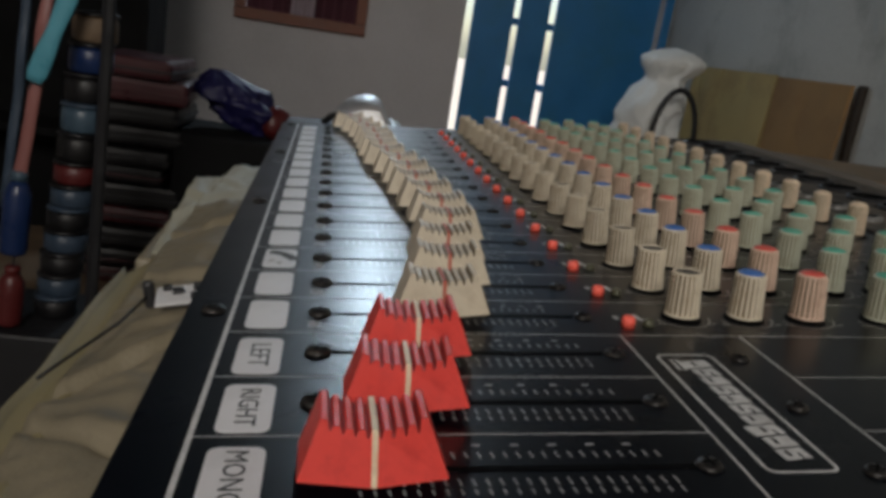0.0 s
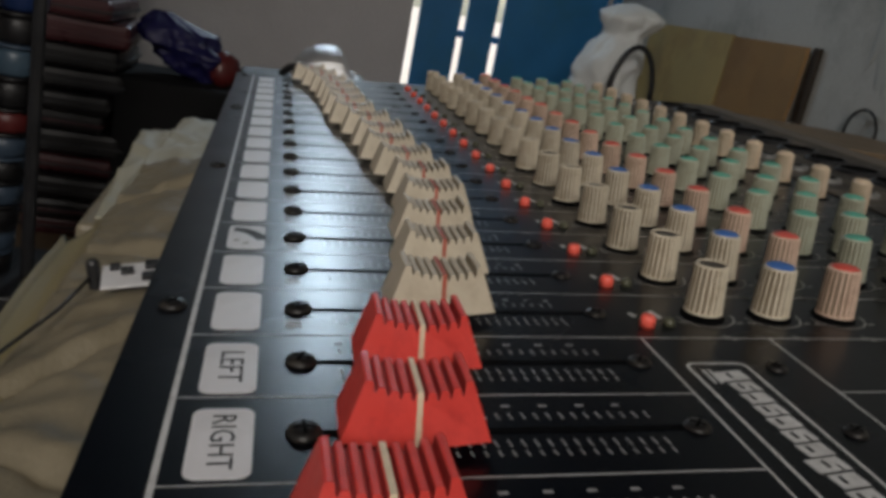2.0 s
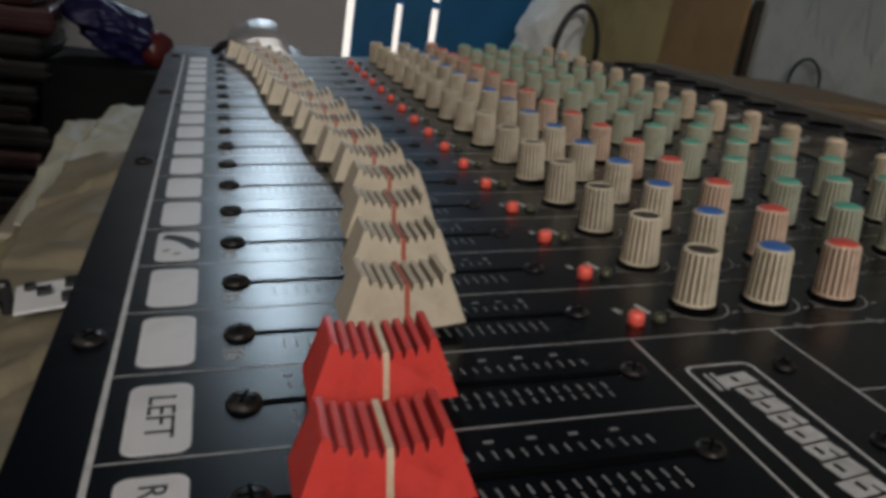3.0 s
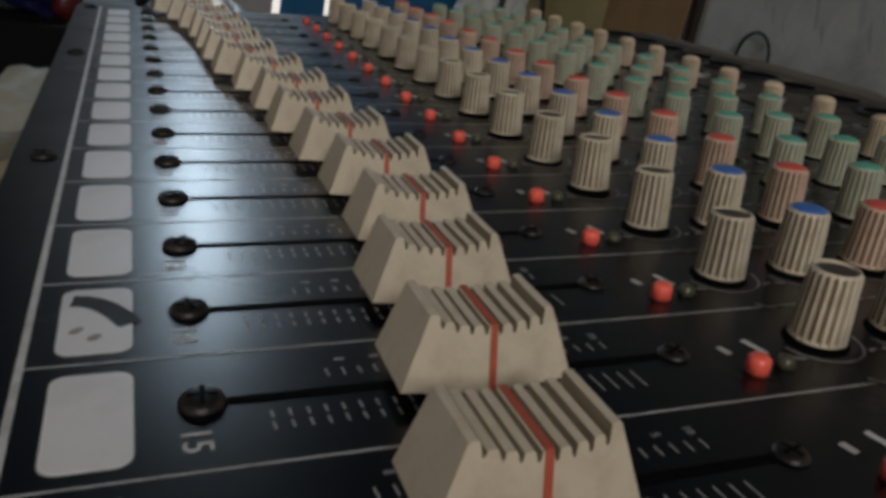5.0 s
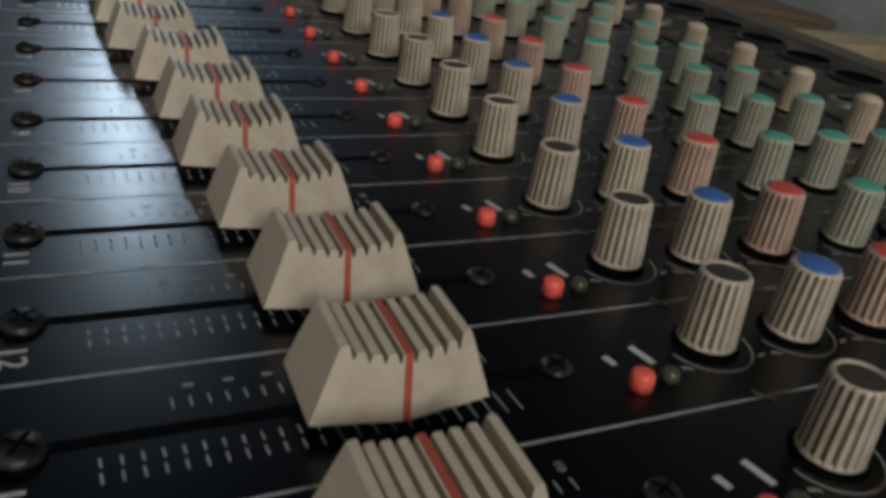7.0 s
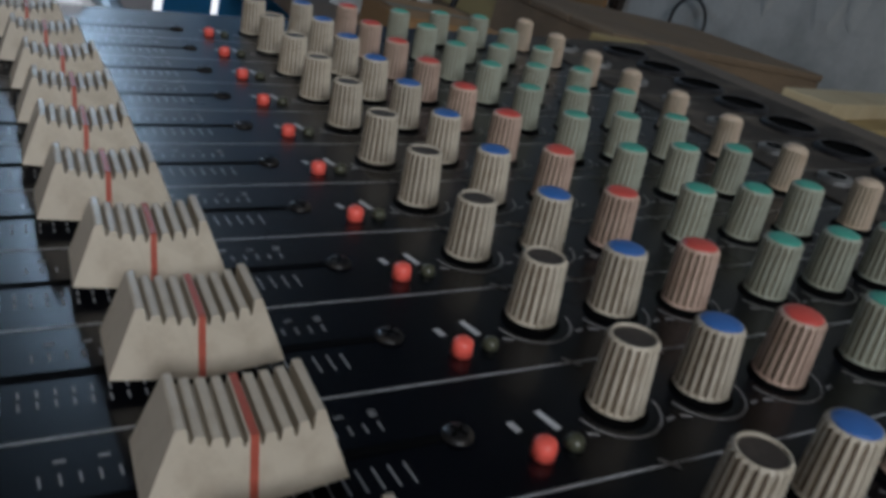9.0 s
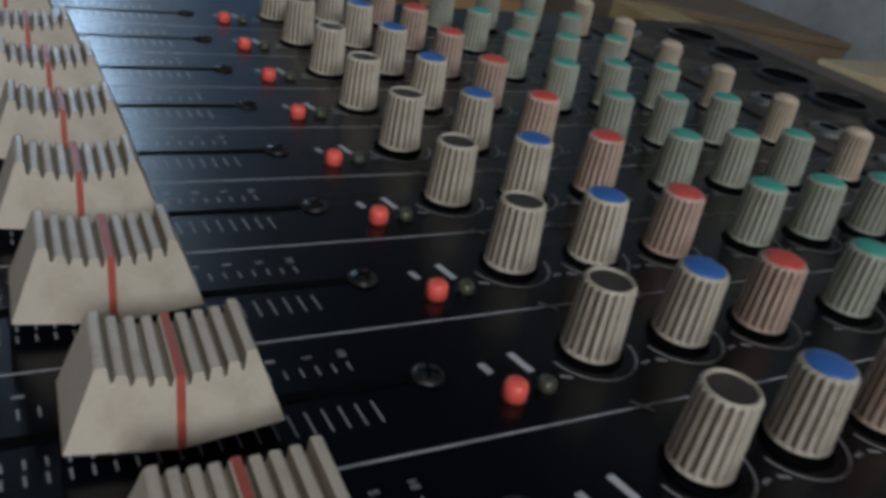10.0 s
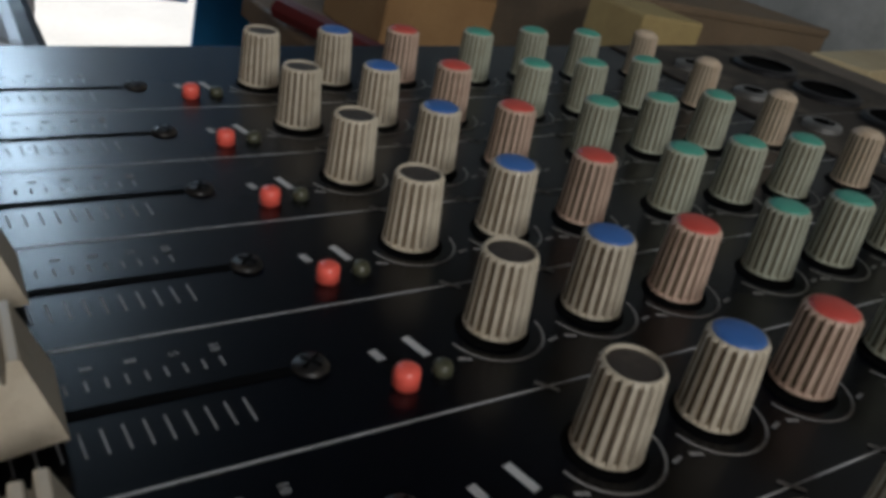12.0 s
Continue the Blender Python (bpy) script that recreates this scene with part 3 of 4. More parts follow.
def knob_mesh(name, mats, r0, r1, h0, h1):
    bm = bmesh.new()
    n = FLUTES * 4
    rows = ((r0 * 1.02, h0), (r0, h0 + 0.0006), (r0 + (r1 - r0) * 0.5, h0 + (h1 - h0) * 0.5), (r1, h1 - 0.0007), (r1 - 0.0005, h1))
    rings = []
    for k, (r, z) in enumerate(rows):
        ring = []
        for i in range(n):
            deep = 0.0005 if i % 4 in (2, 3) and 0 < k < 4 else 0.0
            a = 2 * math.pi * (i + (0.0, 0.9, 0.35, 0.5)[i % 4]) / n
            ring.append(bm.verts.new(((r - deep) * math.cos(a), (r - deep) * math.sin(a), z)))
        rings.append(ring)
    for k in range(len(rows) - 1):
        for i in range(n):
            f = bm.faces.new((rings[k][i], rings[k][(i + 1) % n], rings[k + 1][(i + 1) % n], rings[k + 1][i]))
            # groove floor and one side wall get the darker painted colour
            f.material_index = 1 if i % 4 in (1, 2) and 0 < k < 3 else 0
    inner = [bm.verts.new(((r1 - 0.0008) * math.cos(2 * math.pi * i / n), (r1 - 0.0008) * math.sin(2 * math.pi * i / n), h1)) for i in range(n)]
    for i in range(n):
        bm.faces.new((rings[-1][i], rings[-1][(i + 1) % n], inner[(i + 1) % n], inner[i]))
    floor = [bm.verts.new((v.co.x * 0.98, v.co.y * 0.98, h1 - 0.0008)) for v in inner]
    for i in range(n):
        bm.faces.new((inner[i], inner[(i + 1) % n], floor[(i + 1) % n], floor[i]))
    bm.faces.new(floor)
    bm.faces.new(list(reversed(rings[0])))
    return mesh_of(name, bm, mats)


KH = 0.0152
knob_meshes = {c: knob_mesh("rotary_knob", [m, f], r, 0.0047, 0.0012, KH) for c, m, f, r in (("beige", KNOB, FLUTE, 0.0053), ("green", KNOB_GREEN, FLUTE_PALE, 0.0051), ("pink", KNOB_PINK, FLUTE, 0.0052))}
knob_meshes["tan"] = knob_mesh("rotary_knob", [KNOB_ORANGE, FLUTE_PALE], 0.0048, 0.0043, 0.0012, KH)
collar_mesh = mesh_of("collar", lathe([(0.0062, 0.0), (0.0062, 0.0003), (0.0058, 0.0005), (0.0046, 0.0006), (0.0045, 0.0013), (0.0030, 0.0014)], 24), MATT_BLACK, True)
flat_insert = lathe([(0.0039, KH - 0.0009), (0.0038, KH - 0.0005), (0.0032, KH - 0.0004)], 20)
dome = [(0.0039, KH - 0.0009), (0.0040, KH + 0.0001), (0.0032, KH + 0.0005), (0.0018, KH + 0.00085), (0.0005, KH + 0.00095)]
tan_dome = [(0.0034, KH - 0.0009), (0.0034, KH + 0.0002), (0.0027, KH + 0.0007), (0.0012, KH + 0.0009)]
inserts = dict(dark=mesh_of("insert", flat_insert, INSERT_DARK), blue=mesh_of("insert", lathe(dome, 20), INSERT_BLUE, True),
               red=mesh_of("insert", lathe(dome, 20), INSERT_RED, True), green=mesh_of("insert", lathe(dome, 20), INSERT_GREEN, True),
               tan=mesh_of("insert", lathe(tan_dome, 20), KNOB_ORANGE, True))
COLUMNS = ((0.1119, "beige", "dark"), (0.1327, "beige", "blue"), (0.1536, "pink", "red"), (0.1797, "green", "green"), (0.2005, "green", "green"),
           (0.2219, "green", "green"), (0.2483, "tan", "tan"))
WORDS = dict(dark="fluted beige rotary knob with dark top", blue="fluted beige rotary knob with blue top", red="fluted pinkish rotary knob with red top",
             green="fluted greenish rotary knob with green top", tan="fluted tan rotary knob")
for n in range(1, 17):
    for x, body, top in COLUMNS:
        lift = random.uniform(-0.0003, 0.0003)
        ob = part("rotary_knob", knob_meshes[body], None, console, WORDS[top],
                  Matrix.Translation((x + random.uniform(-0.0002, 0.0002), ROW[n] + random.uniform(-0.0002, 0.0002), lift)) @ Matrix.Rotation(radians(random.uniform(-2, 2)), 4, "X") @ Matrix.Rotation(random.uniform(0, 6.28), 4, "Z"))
        part("insert", inserts[top], None, ob)
        part("collar", collar_mesh, None, console, "", Matrix.Translation((x, ROW[n], 0)))
        tagged(part("knob_scale", knob_scale_mesh, None, console, "", Matrix.Translation((x, ROW[n], 0))), kind="stuff")

# red push buttons, lamps and their marks
button_mesh = mesh_of("push_button", lathe([(0.0021, 0.0), (0.0021, 0.0022), (0.0019, 0.0029), (0.0014, 0.0033), (0.0005, 0.0035)], 18), BUTTON, True)
led_mesh = mesh_of("indicator_lamp", lathe([(0.0017, 0.0), (0.0017, 0.0010), (0.0014, 0.0018), (0.0007, 0.0022)], 14), LED, True)
for n in range(1, 17):
    part("push_button", button_mesh, None, console, "small red push button", Matrix.Translation((0.0916, ROW[n] - 0.0080, 0)))
    part("indicator_lamp", led_mesh, None, console, "unlit olive indicator lamp", Matrix.Translation((0.0982, ROW[n] - 0.0073, 0)))
    tagged(part("mode_mark", mark_mesh, None, console, "", Matrix.Translation((0, ROW[n], 0))), kind="stuff")

# write-on labels with words and channel numbers
label_mesh = mesh_of("write_on_label", plate(bmesh.new(), rounded(-0.0206, -0.0092, -0.0124, 0.0110, 0.0024), 0, 0.00018), STICKER)
for n in range(1, 20):
    dy = -0.0016 if n > 16 else -0.0002
    ob = part("write_on_label", label_mesh, None, console, "white rounded write-on label", Matrix.Translation((0, ROW[n] + dy, 0.00002)))
    if n > 16:
        lettering("word", {17: "LEFT", 18: "RIGHT", 19: "MONO"}[n], {17: 0.0072, 18: 0.0064, 19: 0.0064}[n], Matrix.Translation((-0.0149, -0.0005, 0.00024)) @ Matrix.Rotation(radians(-90), 4, "Z"), ob, INK)
    if n == 14:
        bm = ribbon(bmesh.new(), [(-0.0190 + 0.0095 * t, 0.0065 - 0.010 * t ** 2.2) for t in (0, 0.2, 0.4, 0.6, 0.8, 1)], 0.0042, 0.00024)
        for x, y in ((-0.0178, -0.0045), (-0.0150, -0.0072)):
            part("pen_mark", lathe([(0.0011, 0.00019), (0.0011, 0.00024), (0.0003, 0.00025)], 9, wobble=lambda a, k: 1 + 0.3 * math.sin(2 * a)), PRINT_DIM, ob, "faint grey smudge", Matrix.Translation((x, y, 0)))
        part("pen_stroke", bm, INK, ob, "dark curved stroke")
for n in range(1, 17):
    for word, x in (("10", 0.0683), ("5", 0.0625)):
        lettering("scale_number", word, 0.0021, Matrix.Translation((x, ROW[n] + 0.0087, Z1)) @ Matrix.Rotation(radians(-90), 4, "Z"), console, TICK)
    lettering("channel_number", str(n), 0.0058, Matrix.Translation((-0.0015, ROW[n] - 0.0088, Z1)) @ Matrix.Rotation(radians(-90), 4, "Z"), console, PRINT)

# sockets along the rear of the panel
bm = lathe([(0.0125, 0.0), (0.0125, 0.0014), (0.0115, 0.0022), (0.0100, 0.0022), (0.0098, 0.0006), (0.0020, 0.0005)], 28, mats=[0, 0, 0, 1, 1, 1])
socket_mesh = mesh_of("socket", bm, [BLACK, MATT_BLACK])
bm = lathe([(0.0062, 0.0), (0.0062, 0.0016), (0.0046, 0.0022), (0.0036, 0.0022), (0.0034, 0.0004), (0.0010, 0.0004)], 20, mats=[0, 0, 0, 1, 1, 1])
jack_mesh = mesh_of("jack", bm, [STEEL, MATT_BLACK])
for n in range(1, 17):
    part("socket", socket_mesh, None, console, "round black cable socket", Matrix.Translation((0.3175, ROW[n] + 0.001, 0.0009)))
    part("jack", jack_mesh, None, console, "small steel-ringed jack", Matrix.Translation((0.2800, ROW[n] + 0.004, 0.0009)))

# ---- bench and things round the console ----
BENCH, LOW = -0.094, -0.22
bench = thing("work_bench", "dark stained wooden work bench under the console", "bench")
for k in range(4):
    x0 = -0.100 + k * 0.165
    part("board", box(x0, x0 + 0.163, -0.95, 0.60, BENCH - 0.035, BENCH, 0.002), WOOD, bench)
for x, y in ((-0.09, -0.9), (-0.09, 0.5), (0.47, -0.9), (0.47, 0.5)):
    part("leg", box(x, x + 0.07, y, y + 0.07, FLOOR, BENCH - 0.036, 0.003), WOOD, bench)
wall_bench = thing("wall_bench", "dark wooden bench along the wall", "bench")
for k in range(4):
    x0 = 0.62 + k * 0.17
    part("board", box(x0, x0 + 0.168, 0.35, 2.78, LOW - 0.035, LOW, 0.002), WOOD, wall_bench)
for x, y in ((0.63, 0.4), (1.02, 2.68), (1.22, 0.4), (1.22, 2.68)):
    part("leg", box(x, x + 0.06, y, y + 0.06, FLOOR, LOW - 0.036, 0.003), WOOD, wall_bench)
stool = thing("stool", "dark wooden stool behind the console", "stool")
part("seat", box(0.38, 0.605, 0.90, 1.24, -0.165, -0.135, 0.004), WOOD, stool)
for x, y in ((0.39, 0.91), (0.39, 1.20), (0.57, 0.91), (0.57, 1.20)):
    part("leg", box(x, x + 0.03, y, y + 0.03, FLOOR, -0.166, 0.003), WOOD, stool)
# feet under the tilted console
for x, h in ((0.0, 0.0), (0.33, 0.0)):
    for y in (-0.3, 0.45):
        p = DESK @ Vector((x, y, -0.062))
        part("foot", lathe([(0.014, BENCH - p.z), (0.014, 0.001), (0.012, 0.004)], 16), BLACK, console, "", DESK.inverted() @ Matrix.Translation(p))


def crumple(p, amp, f):
    return amp * (noise.noise(Vector(p) * f) + 0.5 * noise.noise(Vector(p) * f * 2.3 + Vector((3, 1, 7))))


def ridged(p, amp, f):
    return amp * (1 - abs(noise.noise(Vector(p) * f)) * 2.2)


# crumpled tan paper strip along the console's front edge
CREASES = [(-0.30, 0.9), (-0.235, -0.6), (-0.165, 0.8), (-0.105, -0.5), (-0.078, 0.9), (-0.020, 0.6), (0.030, -0.6), (0.125, 0.5), (0.215, -0.4), (0.31, 0.5)]


def paper(u, v):
    """A smooth strip with a few leaning pleats, steep on one side."""
    y = -0.34 + 0.62 * v
    x = -0.0405 - 0.036 * u
    z = -0.029 - 0.011 * u
    for k, (c, lean) in enumerate(CREASES):
        d = y - c - lean * 0.05 * (u - 0.5)
        soft = 0.5 + 0.5 * math.cos(math.pi * min(1.0, abs(d) / (0.020 if d > 0 else 0.0045)))
        z += 0.0034 * soft * (0.45 + 0.55 * math.sin(math.pi * min(1.0, max(0.0, 0.15 + u * (0.9 + 0.2 * (k % 3)))))) - 0.0022 * math.exp(-((d + 0.006) / 0.0025) ** 2)
    return (x + crumple((u, v * 9, 1), 0.002, 1.5), y, z + crumple((u * 1.3, y * 16, 5), 0.0010, 1.0) + ridged((u * 2, y * 60, 2), 0.0013, 1.0) + ridged((u * 5, y * 150, 7), 0.0005, 1.0))


solid("wrapping_paper", sheet(paper, 16, 340, 0.0006), PAPER, "creased tan wrapping paper lying beside the console", "paper", smooth=True)


def cover(u, v):
    y = -0.42 + (0.63 + 0.03 * math.sin(u * 9)) * v
    if u < 0.5:
        x, z = -0.056 - 0.036 * u / 0.5, -0.054 + 0.014 * math.sin(math.pi * min(1.0, u / 0.42)) ** 2
    else:
        w = (u - 0.5) / 0.5
        x, z = -0.092 - 0.024 * w ** 0.6, -0.050 - 0.34 * w
    fold = 0.006 * math.exp(-((y + 0.03 + 0.9 * (x + 0.09)) / 0.010) ** 2)
    return (x + crumple((u, v * 5, 4), 0.004, 1.4), y, z + crumple((x * 12, y * 9, 9), 0.0026, 1.0) + ridged((x * 30, y * 14, 4), 0.0018, 1.0) + 0.5 * fold)


solid("dust_cover", sheet(cover, 60, 90, 0.0010), KHAKI, "crumpled khaki cloth dust cover hanging off the bench", "dust cover", smooth=True)
solid("packing_carton", box(-0.097, -0.050, 0.215, 0.470, BENCH, -0.056, 0.003), PAPER, "low tan carton beside the console", "carton")
for x0, x1, y0, y1, z0, turn in ((-0.094, -0.058, 0.215, 0.440, -0.0530, 3), (-0.078, -0.042, 0.235, 0.470, -0.0460, -2)):
    c, sn = math.cos(radians(turn)), math.sin(radians(turn))

    def loose(u, v, x0=x0, x1=x1, y0=y0, y1=y1, z0=z0, c=c, sn=sn):
        dx, dy = (x1 - x0) * (u - 0.5), (y1 - y0) * (v - 0.5)
        bend = 0.0045 * math.exp(-((v - 0.38 - 0.25 * u) / 0.05) ** 2) + 0.003 * math.exp(-((v - 0.74 + 0.2 * u) / 0.03) ** 2)
        return ((x0 + x1) / 2 + dx * c - dy * sn, (y0 + y1) / 2 + dx * sn + dy * c, z0 + bend + abs(crumple((u * 2, v * 4, z0 * 90), 0.004, 1.1)))

    solid("paper_sheet", sheet(loose, 14, 40, 0.0005), PAPER_PALE, "creased pale paper sheet lying on a carton", "paper", group="loose papers", smooth=True)
# small circuit board
pcb = thing("circuit_board", "small white circuit board with black chips on wrapping paper", "circuit board", pose(-0.0498, 0.076, -0.0256, 3, -10, 8))
part("board", box(-0.0100, 0.0100, -0.0088, 0.0088, 0, 0.0010, 0.0002), STICKER, pcb)
for x, y, w, h in ((0.0060, 0.0045, 0.0022, 0.0026), (0.0052, -0.0046, 0.0024, 0.0024), (-0.0018, 0.0012, 0.0020, 0.0022), (-0.0058, 0.0052, 0.0016, 0.0018)):
    part("chip", box(x - w, x + w, y - h, y + h, 0.0011, 0.0026, 0.0003), BLACK, pcb)
for x, y in ((0.0012, -0.0062), (-0.0015, 0.0066), (0.0090, 0.0), (-0.0040, -0.0040)):
    part("solder_bead", lathe([(0.0009, 0.0010), (0.0008, 0.0015), (0.0003, 0.0018)], 10), SILVER, pcb)
part("coil", lathe([(0.0022, -0.004), (0.0022, 0.005), (0.0015, 0.006)], 14), BLACK, pcb, "", Matrix.Translation((-0.0124, 0.003, 0)))
wire = [(-0.0625, 0.079, -0.027), (-0.068, 0.056, -0.031), (-0.076, 0.026, -0.032), (-0.0805, 0.010, -0.033)]
solid("wire", tube(wire, 0.0006), BLACK, "thin black wire across the dust cover", "cable", smooth=True)

# silver rounded cover at the far end of the console
def hood():
    """A bent sheet: low on one side, arched, with a flat sloping face and a small flange."""
    prof = [(-0.0270, 0.000), (-0.0255, 0.006), (-0.0215, 0.0135), (-0.0150, 0.0195), (-0.0070, 0.0232), (0.0010, 0.0246), (0.0090, 0.0244), (0.0140, 0.0232), (0.0165, 0.0205), (0.0215, 0.0075),
            (0.0228, 0.0050), (0.0255, 0.0032), (0.0285, 0.0028)]
    bm = bmesh.new()
    rows = []
    for y, k in ((-0.031, 0.10), (-0.030, 0.36), (-0.027, 0.60), (-0.021, 0.81), (-0.012, 0.94), (0.0, 1.0), (0.020, 1.0), (0.028, 0.90), (0.030, 0.70)):
        rows.append([bm.verts.new((x, y, z * k)) for x, z in prof])
    for a, b in zip(rows, rows[1:]):
        for i in range(len(prof) - 1):
            bm.faces.new((a[i], a[i + 1], b[i + 1], b[i]))
    for row in (rows[0], rows[-1]):
        foot = [bm.verts.new((v.co.x, v.co.y, 0.0)) for v in row[1:]]
        for i in range(len(prof) - 1):
            bm.faces.new((row[i], row[i + 1], foot[i], foot[i - 1]) if i else (row[0], row[1], foot[0]))
    bmesh.ops.recalc_face_normals(bm, faces=bm.faces)
    return bm


solid("metal_cover", hood(), SILVER, "bent silver sheet-metal cover at the console's end", "metal cover", DESK @ pose(0.030, END + 0.036, -0.003))
solid("strap", tube([tuple(DESK @ Vector(p)) for p in ((-0.004, END + 0.012, 0.0), (0.002, END + 0.004, 0.006), (0.010, END - 0.001, 0.009), (0.020, END - 0.001, 0.006))], 0.003), BLACK,
      "short black strap on the metal cover", "strap", smooth=True)


# white sack with a black cable ring
def sack(u, v):
    a = 2 * math.pi * u
    r = 0.118 - 0.062 * v + 0.020 * math.exp(-((v - 0.90) / 0.08) ** 2) - 0.016 * math.exp(-((v - 0.76) / 0.06) ** 2)
    r *= math.sqrt(max(0.0, 1 - max(0.0, (v - 0.90) / 0.10) ** 2)) * 0.98 + 0.02
    p = Vector((math.cos(a), math.sin(a), v * 3))
    wob = 1 + 0.24 * noise.noise(p * 1.5) + 0.16 * (0.45 - abs(noise.noise(p * 2.6))) + 0.06 * noise.noise(p * 6.0)
    return (0.868 + 0.075 * v + r * wob * math.cos(a), 2.02 + r * wob * math.sin(a), LOW + 0.002 + 0.383 * v)


solid("sack", sheet(sack, 72, 48), BAG_WHITE, "crumpled white plastic sack on the bench", "sack", smooth=True)
ring = [(0.905 + 0.060 * math.cos(a), 1.84, LOW + 0.143 + 0.132 * math.sin(a)) for a in [math.pi * 2 * k / 30 for k in range(31)]]
solid("cable_coil", tube(ring, 0.0075), BLACK, "coiled black cable standing against the sack", "cable", smooth=True)

# flattened cartons leaning on the right wall
def carton_panel(y0, y1, h, lean):
    return sheet(lambda u, v: (RIGHT - 0.032 + lean * v + crumple((u * 3, v * 2, y0), 0.005, 1), y0 + (y1 - y0) * u, LOW + (h - LOW) * v), 14, 8, 0.010)


for panels, mat, h in ((((2.068, 2.398), (2.404, 2.62)), CARDBOARD, 0.137), (((1.700, 2.056),), CARDBOARD_DARK, 0.133)):
    carton = thing("cardboard_carton", "flattened brown cardboard carton leaning on the wall", "carton", group="cartons by the wall")
    for y0, y1 in panels:
        part("panel", carton_panel(y0, y1, h, 0.012), mat, carton)

solid("board_offcut", box(RIGHT - 0.016, RIGHT - 0.002, 1.670, 1.697, LOW, 0.136, 0.003), BATTEN, "dark wooden batten standing by the wall", "batten")
hook = [(RIGHT - 0.02, 1.487, LOW)] + [(RIGHT - 0.02, 1.435 + 0.052 * math.cos(a), -0.035 + 0.055 * math.sin(a)) for a in [math.pi * k / 16 for k in range(17)]] + [(RIGHT - 0.02, 1.383, LOW)]
solid("cable_loop", tube(hook, 0.0036), BLACK, "bent black cable loop on the bench by the wall", "cable", smooth=True)

# plank and packing beside the console
solid("plank", box(0, 0.42, -0.035, 0.035, 0, 0.022, 0.002), PINE, "pale sawn timber plank on packing", "plank", pose(0.93, 0.80, -0.052, 0, 0, 18))
solid("packing_block", box(0, 0.36, -0.06, 0.06, 0, 0.167, 0.004), CARDBOARD, "brown packing block on the bench", "packing", pose(0.92, 0.785, LOW, 0, 0, 18))
crate = thing("wooden_crate", "low dusty wooden crate on the wall bench", "crate")
for k in range(3):
    part("lid_board", box(0.80, 1.272, 1.052 + 0.118 * k, 1.166 + 0.118 * k, -0.046, -0.034, 0.002), CRATE, crate)
part("side_board", box(0.802, 1.270, 1.054, 1.068, LOW, -0.0465, 0.002), CRATE, crate)
part("side_board", box(0.802, 1.270, 1.386, 1.400, LOW, -0.0465, 0.002), CRATE, crate)
part("end_board", box(0.802, 0.816, 1.0685, 1.3855, LOW, -0.0465, 0.002), CRATE, crate)
part("end_board", box(1.256, 1.270, 1.0685, 1.3855, LOW, -0.0465, 0.002), CRATE, crate)
brown = thing("brown_carton", "small brown carton with closed flaps on the stool", "carton")
part("body", box(0.46, 0.60, 1.02, 1.18, -0.135, -0.063, 0.003), CARDBOARD_DARK, brown)
for y0, y1 in ((1.021, 1.0985), (1.1015, 1.179)):
    part("flap", box(0.461, 0.599, y0, y1, -0.0629, -0.0600, 0.0008), CARDBOARD_DARK, brown)
part("tape", box(0.4595, 0.6005, 1.088, 1.112, -0.0599, -0.0595), PAPER, brown, "strip of tan tape")
solid("red_bar", tube([(0.375, 1.10, -0.118), (0.455, 0.88, -0.122)], 0.013), CRIMSON, "dull red bar lying on the stool", "bar")
solid("tan_block", box(0.74, 0.84, 0.93, 1.03, LOW, -0.035, 0.004), CARDBOARD, "tan cardboard block on the bench", "carton")

# near-black boards added to fill the shaded left corner, shaped as a shelf
shelf = thing("shade_shelf", "tall near-black shelf-like backing added for the deep shade of the corner", "shelf")
part("back_board", box(-1.23, -0.475, 2.16, 2.18, FLOOR, 1.5, 0.003), SHADE_BLACK, shelf)
part("side_board", box(-0.475, -0.455, 1.95, 2.18, FLOOR, 1.5, 0.003), SHADE_BLACK, shelf)
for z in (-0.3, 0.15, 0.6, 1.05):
    part("shelf_board", box(-1.23, -0.476, 1.95, 2.159, z, z + 0.02, 0.002), SHADE_BLACK, shelf)

# dark stack of flat cases, floor to bench height
random.seed(11)
stand = solid("low_stand", box(-0.72, -0.24, 1.30, 1.90, FLOOR, -0.52, 0.005), WOOD, "low dark wooden stand", "stand")
z = -0.52
for k in range(11):
    h = random.uniform(0.036, 0.052)
    x, y = -0.378 + random.uniform(-0.012, 0.012), 1.6 + random.uniform(-0.02, 0.02)
    case = thing("flat_case", "dark flat plastic case in a stack" if k < 10 else "maroon flat case on top of the stack", "case", pose(x, y, z, 0, 0, random.uniform(-5, 5)), "stacked cases")
    part("shell", box(-0.085, 0.085, -0.11, 0.11, 0.001, h - 0.001, 0.011), CASE_RED if k in (0, 3, 9, 10) else CASE_DARK, case)
    part("rim", box(-0.088, 0.088, -0.113, 0.113, h * 0.40, h * 0.40 + 0.004, 0.001), CASE_RED if k % 4 == 1 else BLACK, case)
    z += h


# violet bag on the floor stand behind
def violet(u, v):
    a = 2 * math.pi * u
    r = 0.052 * math.sin(math.pi * (0.10 + 0.86 * v)) + 0.006
    p = Vector((math.cos(a), math.sin(a), v * 2))
    w = 1 + 0.5 * noise.noise(p * 1.7) + 0.35 * (0.5 - abs(noise.noise(p * 3.1))) + 0.15 * noise.noise(p * 7.0)
    return (-0.135 - 0.105 * v + 1.15 * r * w * math.cos(a), 1.62 + r * w * math.sin(a), -0.178 + 0.128 * v + 0.012 * math.cos(a) * noise.noise(p * 2.0))


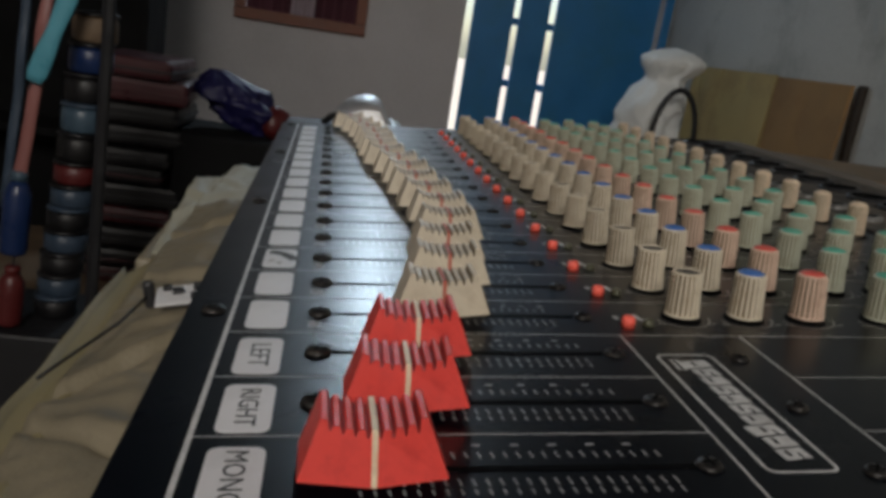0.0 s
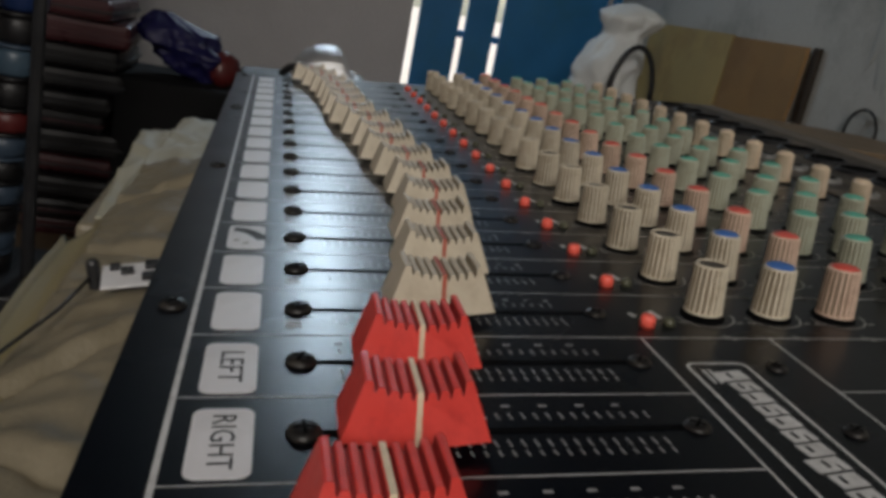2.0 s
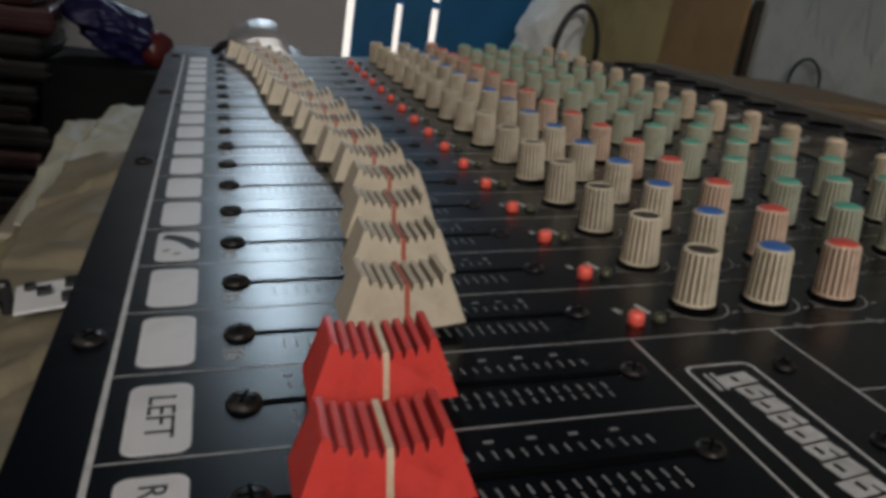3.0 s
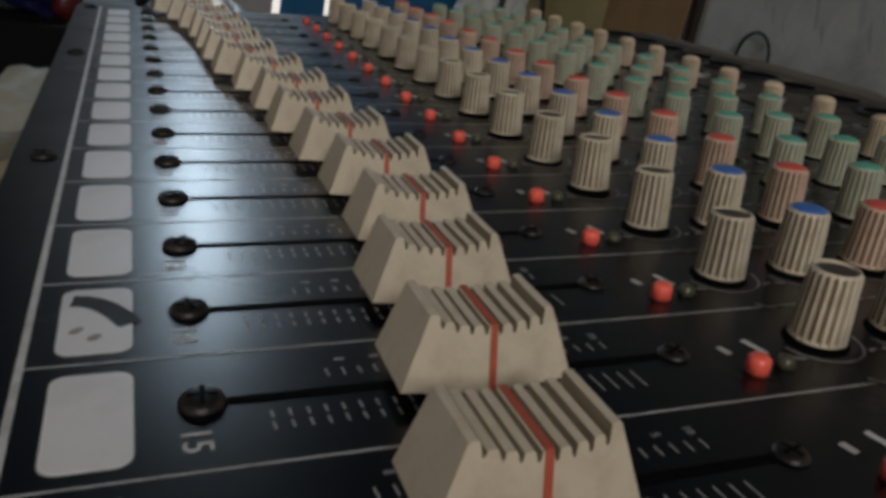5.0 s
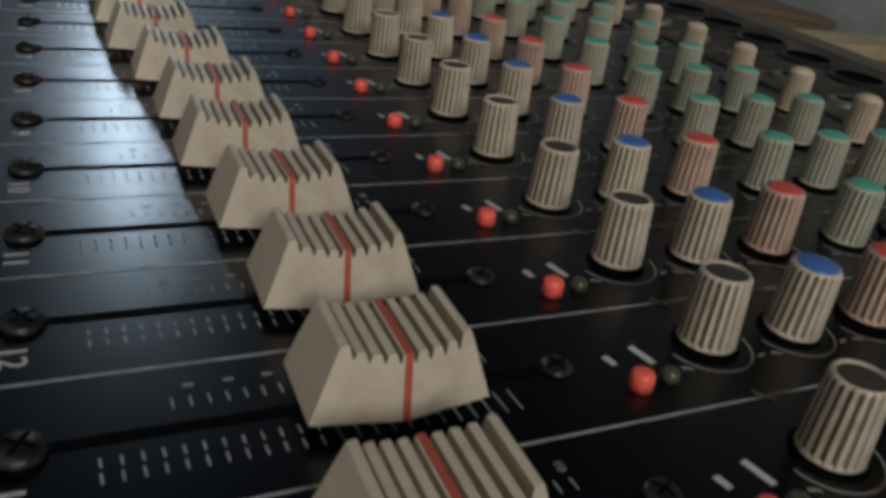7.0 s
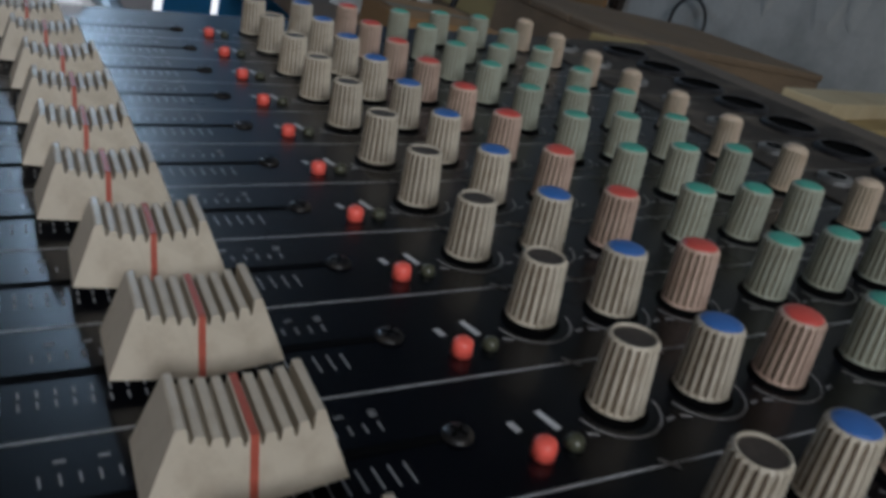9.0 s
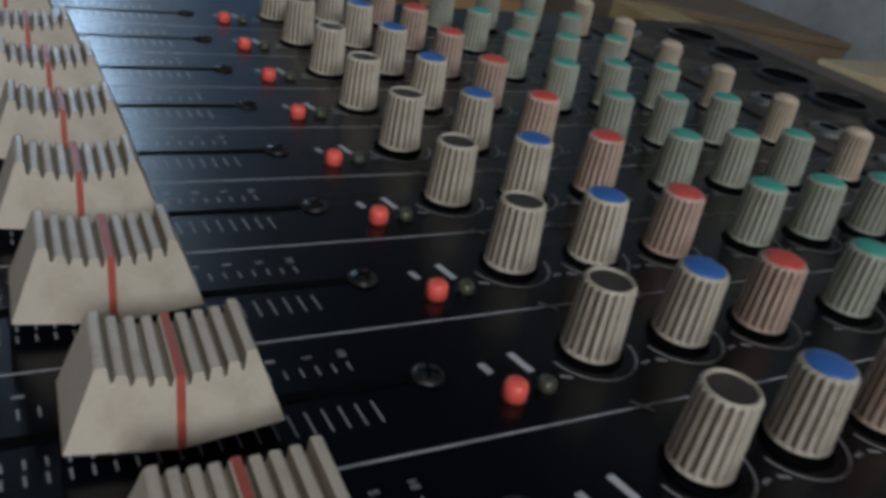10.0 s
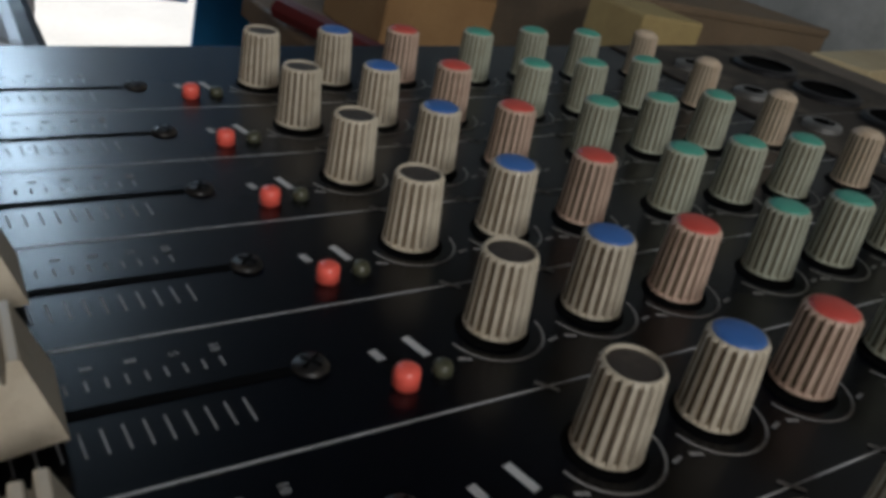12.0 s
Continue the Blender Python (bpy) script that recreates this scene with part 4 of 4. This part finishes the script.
solid("carry_bag", sheet(violet, 60, 34), BLUE_BAG, "violet and red plastic carry bag", "bag", smooth=True)
# box added below the bag, blackened like the shaded corner
solid("bag_stand", box(-0.30, -0.06, 1.5, 1.75, FLOOR, -0.178, 0.005), SHADE_BLACK, "near-black box added under the carry bag to fill the dark there", "box")
solid("red_pouch", lathe([(0.022, 0), (0.034, 0.02), (0.026, 0.055), (0.008, 0.07)], 16, wobble=lambda a, k: 1 + 0.15 * math.sin(3 * a + k)), CRIMSON, "small crimson pouch beside the carry bag", "pouch", pose(-0.105, 1.60, -0.178), smooth=True)

# hanging packets and tubes at the left, in the dark
rack = thing("hanging_rack", "dark steel rack with hanging packets", "rack")
part("post", tube([(-0.50, 0.86, FLOOR), (-0.50, 0.86, 0.9)], 0.012), BLACK, rack)
part("post", tube([(-0.315, 0.98, FLOOR), (-0.300, 0.98, 0.9)], 0.009), BLACK, rack)
part("cross_bar", tube([(-0.52, 0.86, 0.42), (-0.26, 0.98, 0.42)], 0.010), BLACK, rack)


def flat_strip(p0, p1, wide, deep):
    """A long flat packet, slightly bowed and crinkled, hanging between two points."""
    p0, p1 = Vector(p0), Vector(p1)
    side = Vector((p1.z - p0.z, 0, p0.x - p1.x)).normalized()
    bm, rows = bmesh.new(), []
    for i in range(25):
        f = i / 24
        c = p0.lerp(p1, f) + Vector((0.003 * math.sin(3 * f), 0.006 * noise.noise(Vector((f * 5, p0.x * 40, 0))), 0))
        w = wide / 2 * (1 + 0.18 * noise.noise(Vector((f * 7, p0.z * 30, 3)))) * (0.75 if i in (0, 24) else 1)
        rows.append([bm.verts.new(c + side * w * math.cos(q) + Vector((0, 1, 0)) * deep / 2 * math.sin(q)) for q in [2 * math.pi * k / 10 for k in range(10)]])
    for a, b in zip(rows, rows[1:]):
        for k in range(10):
            bm.faces.new((a[k], a[(k + 1) % 10], b[(k + 1) % 10], b[k]))
    bm.faces.new(rows[0])
    bm.faces.new(rows[-1])
    bmesh.ops.recalc_face_normals(bm, faces=bm.faces)
    return bm


for y, (x0, z0), (x1, z1), wide, deep, mat, word in ((0.93, (-0.400, -0.200), (-0.366, 0.12), 0.017, 0.006, PINK, "salmon pink"), (0.915, (-0.380, -0.050), (-0.300, 0.20), 0.024, 0.008, CYAN, "light blue"),
                                                     (0.94, (-0.421, -0.230), (-0.398, 0.10), 0.013, 0.005, SLATE, "slate blue")):
    pk = thing("hanging_packet", "%s flat plastic packet hanging on the rack" % word, "packet", group="hanging packets")
    part("sleeve", flat_strip((x0, y, z0), (x1, y, z1), wide, deep), mat, pk, smooth=True)
    part("tie", tube([(x1, y, z1), (x1 + 0.01, y, 0.41)], 0.0015, 6), BLACK, pk)
for (x, z), r, h, mat, top, word in (((-0.404, -0.290), 0.018, 0.115, BLUE_DEEP, SKYBLUE, "deep blue"), ((-0.408, -0.395), 0.017, 0.085, CRIMSON, CRIMSON, "crimson")):
    pk = thing("plastic_bottle", "%s plastic bottle hanging on the rack" % word, "bottle", pose(x, 0.93, z, 0, 3, 0), "hanging packets")
    part("bottle", lathe([(r * 0.9, 0), (r, 0.006), (r, h * 0.72), (r * 0.75, h * 0.84), (r * 0.5, h * 0.90)], 18), mat, pk, smooth=True)
    part("cap", lathe([(r * 0.62, h * 0.90), (r * 0.62, h), (r * 0.5, h * 1.02)], 16), top, pk, smooth=True)
    part("tie", tube([(0, 0, h), (0.02, 0, 0.41 - z)], 0.0015, 6), BLACK, pk)
z = -0.40
random.seed(5)
for k in range(12):
    h = 0.034 if k < 7 else 0.042
    mat = (CASE_DARK, SLATE, CASE_DARK, SLATE, CASE_DARK, SLATE, CRIMSON, CASE_DARK, SKYBLUE, CASE_DARK, BLUE_DEEP, WOOD)[k]
    word = {0: "dark"}.get(k, "worn coloured")
    pot = thing("round_tin", "%s round tin in a leaning stack" % word, "tin", pose(-0.366 + 0.0034 * k, 1.0, z), "stacked tins")
    part("tin", lathe([(0.026, 0), (0.030, 0.004), (0.030, h * 0.7), (0.026, h - 0.006)], 20), mat, pot, smooth=True)
    part("lid", lathe([(0.031, h - 0.0058), (0.031, h - 0.002), (0.025, h)], 20), CASE_DARK if k % 4 else SLATE, pot, smooth=True)
    z += h
solid("tin_stand", box(-0.46, -0.28, 0.90, 1.10, FLOOR, -0.40, 0.004), BLACK, "dark crate under the tins", "crate")
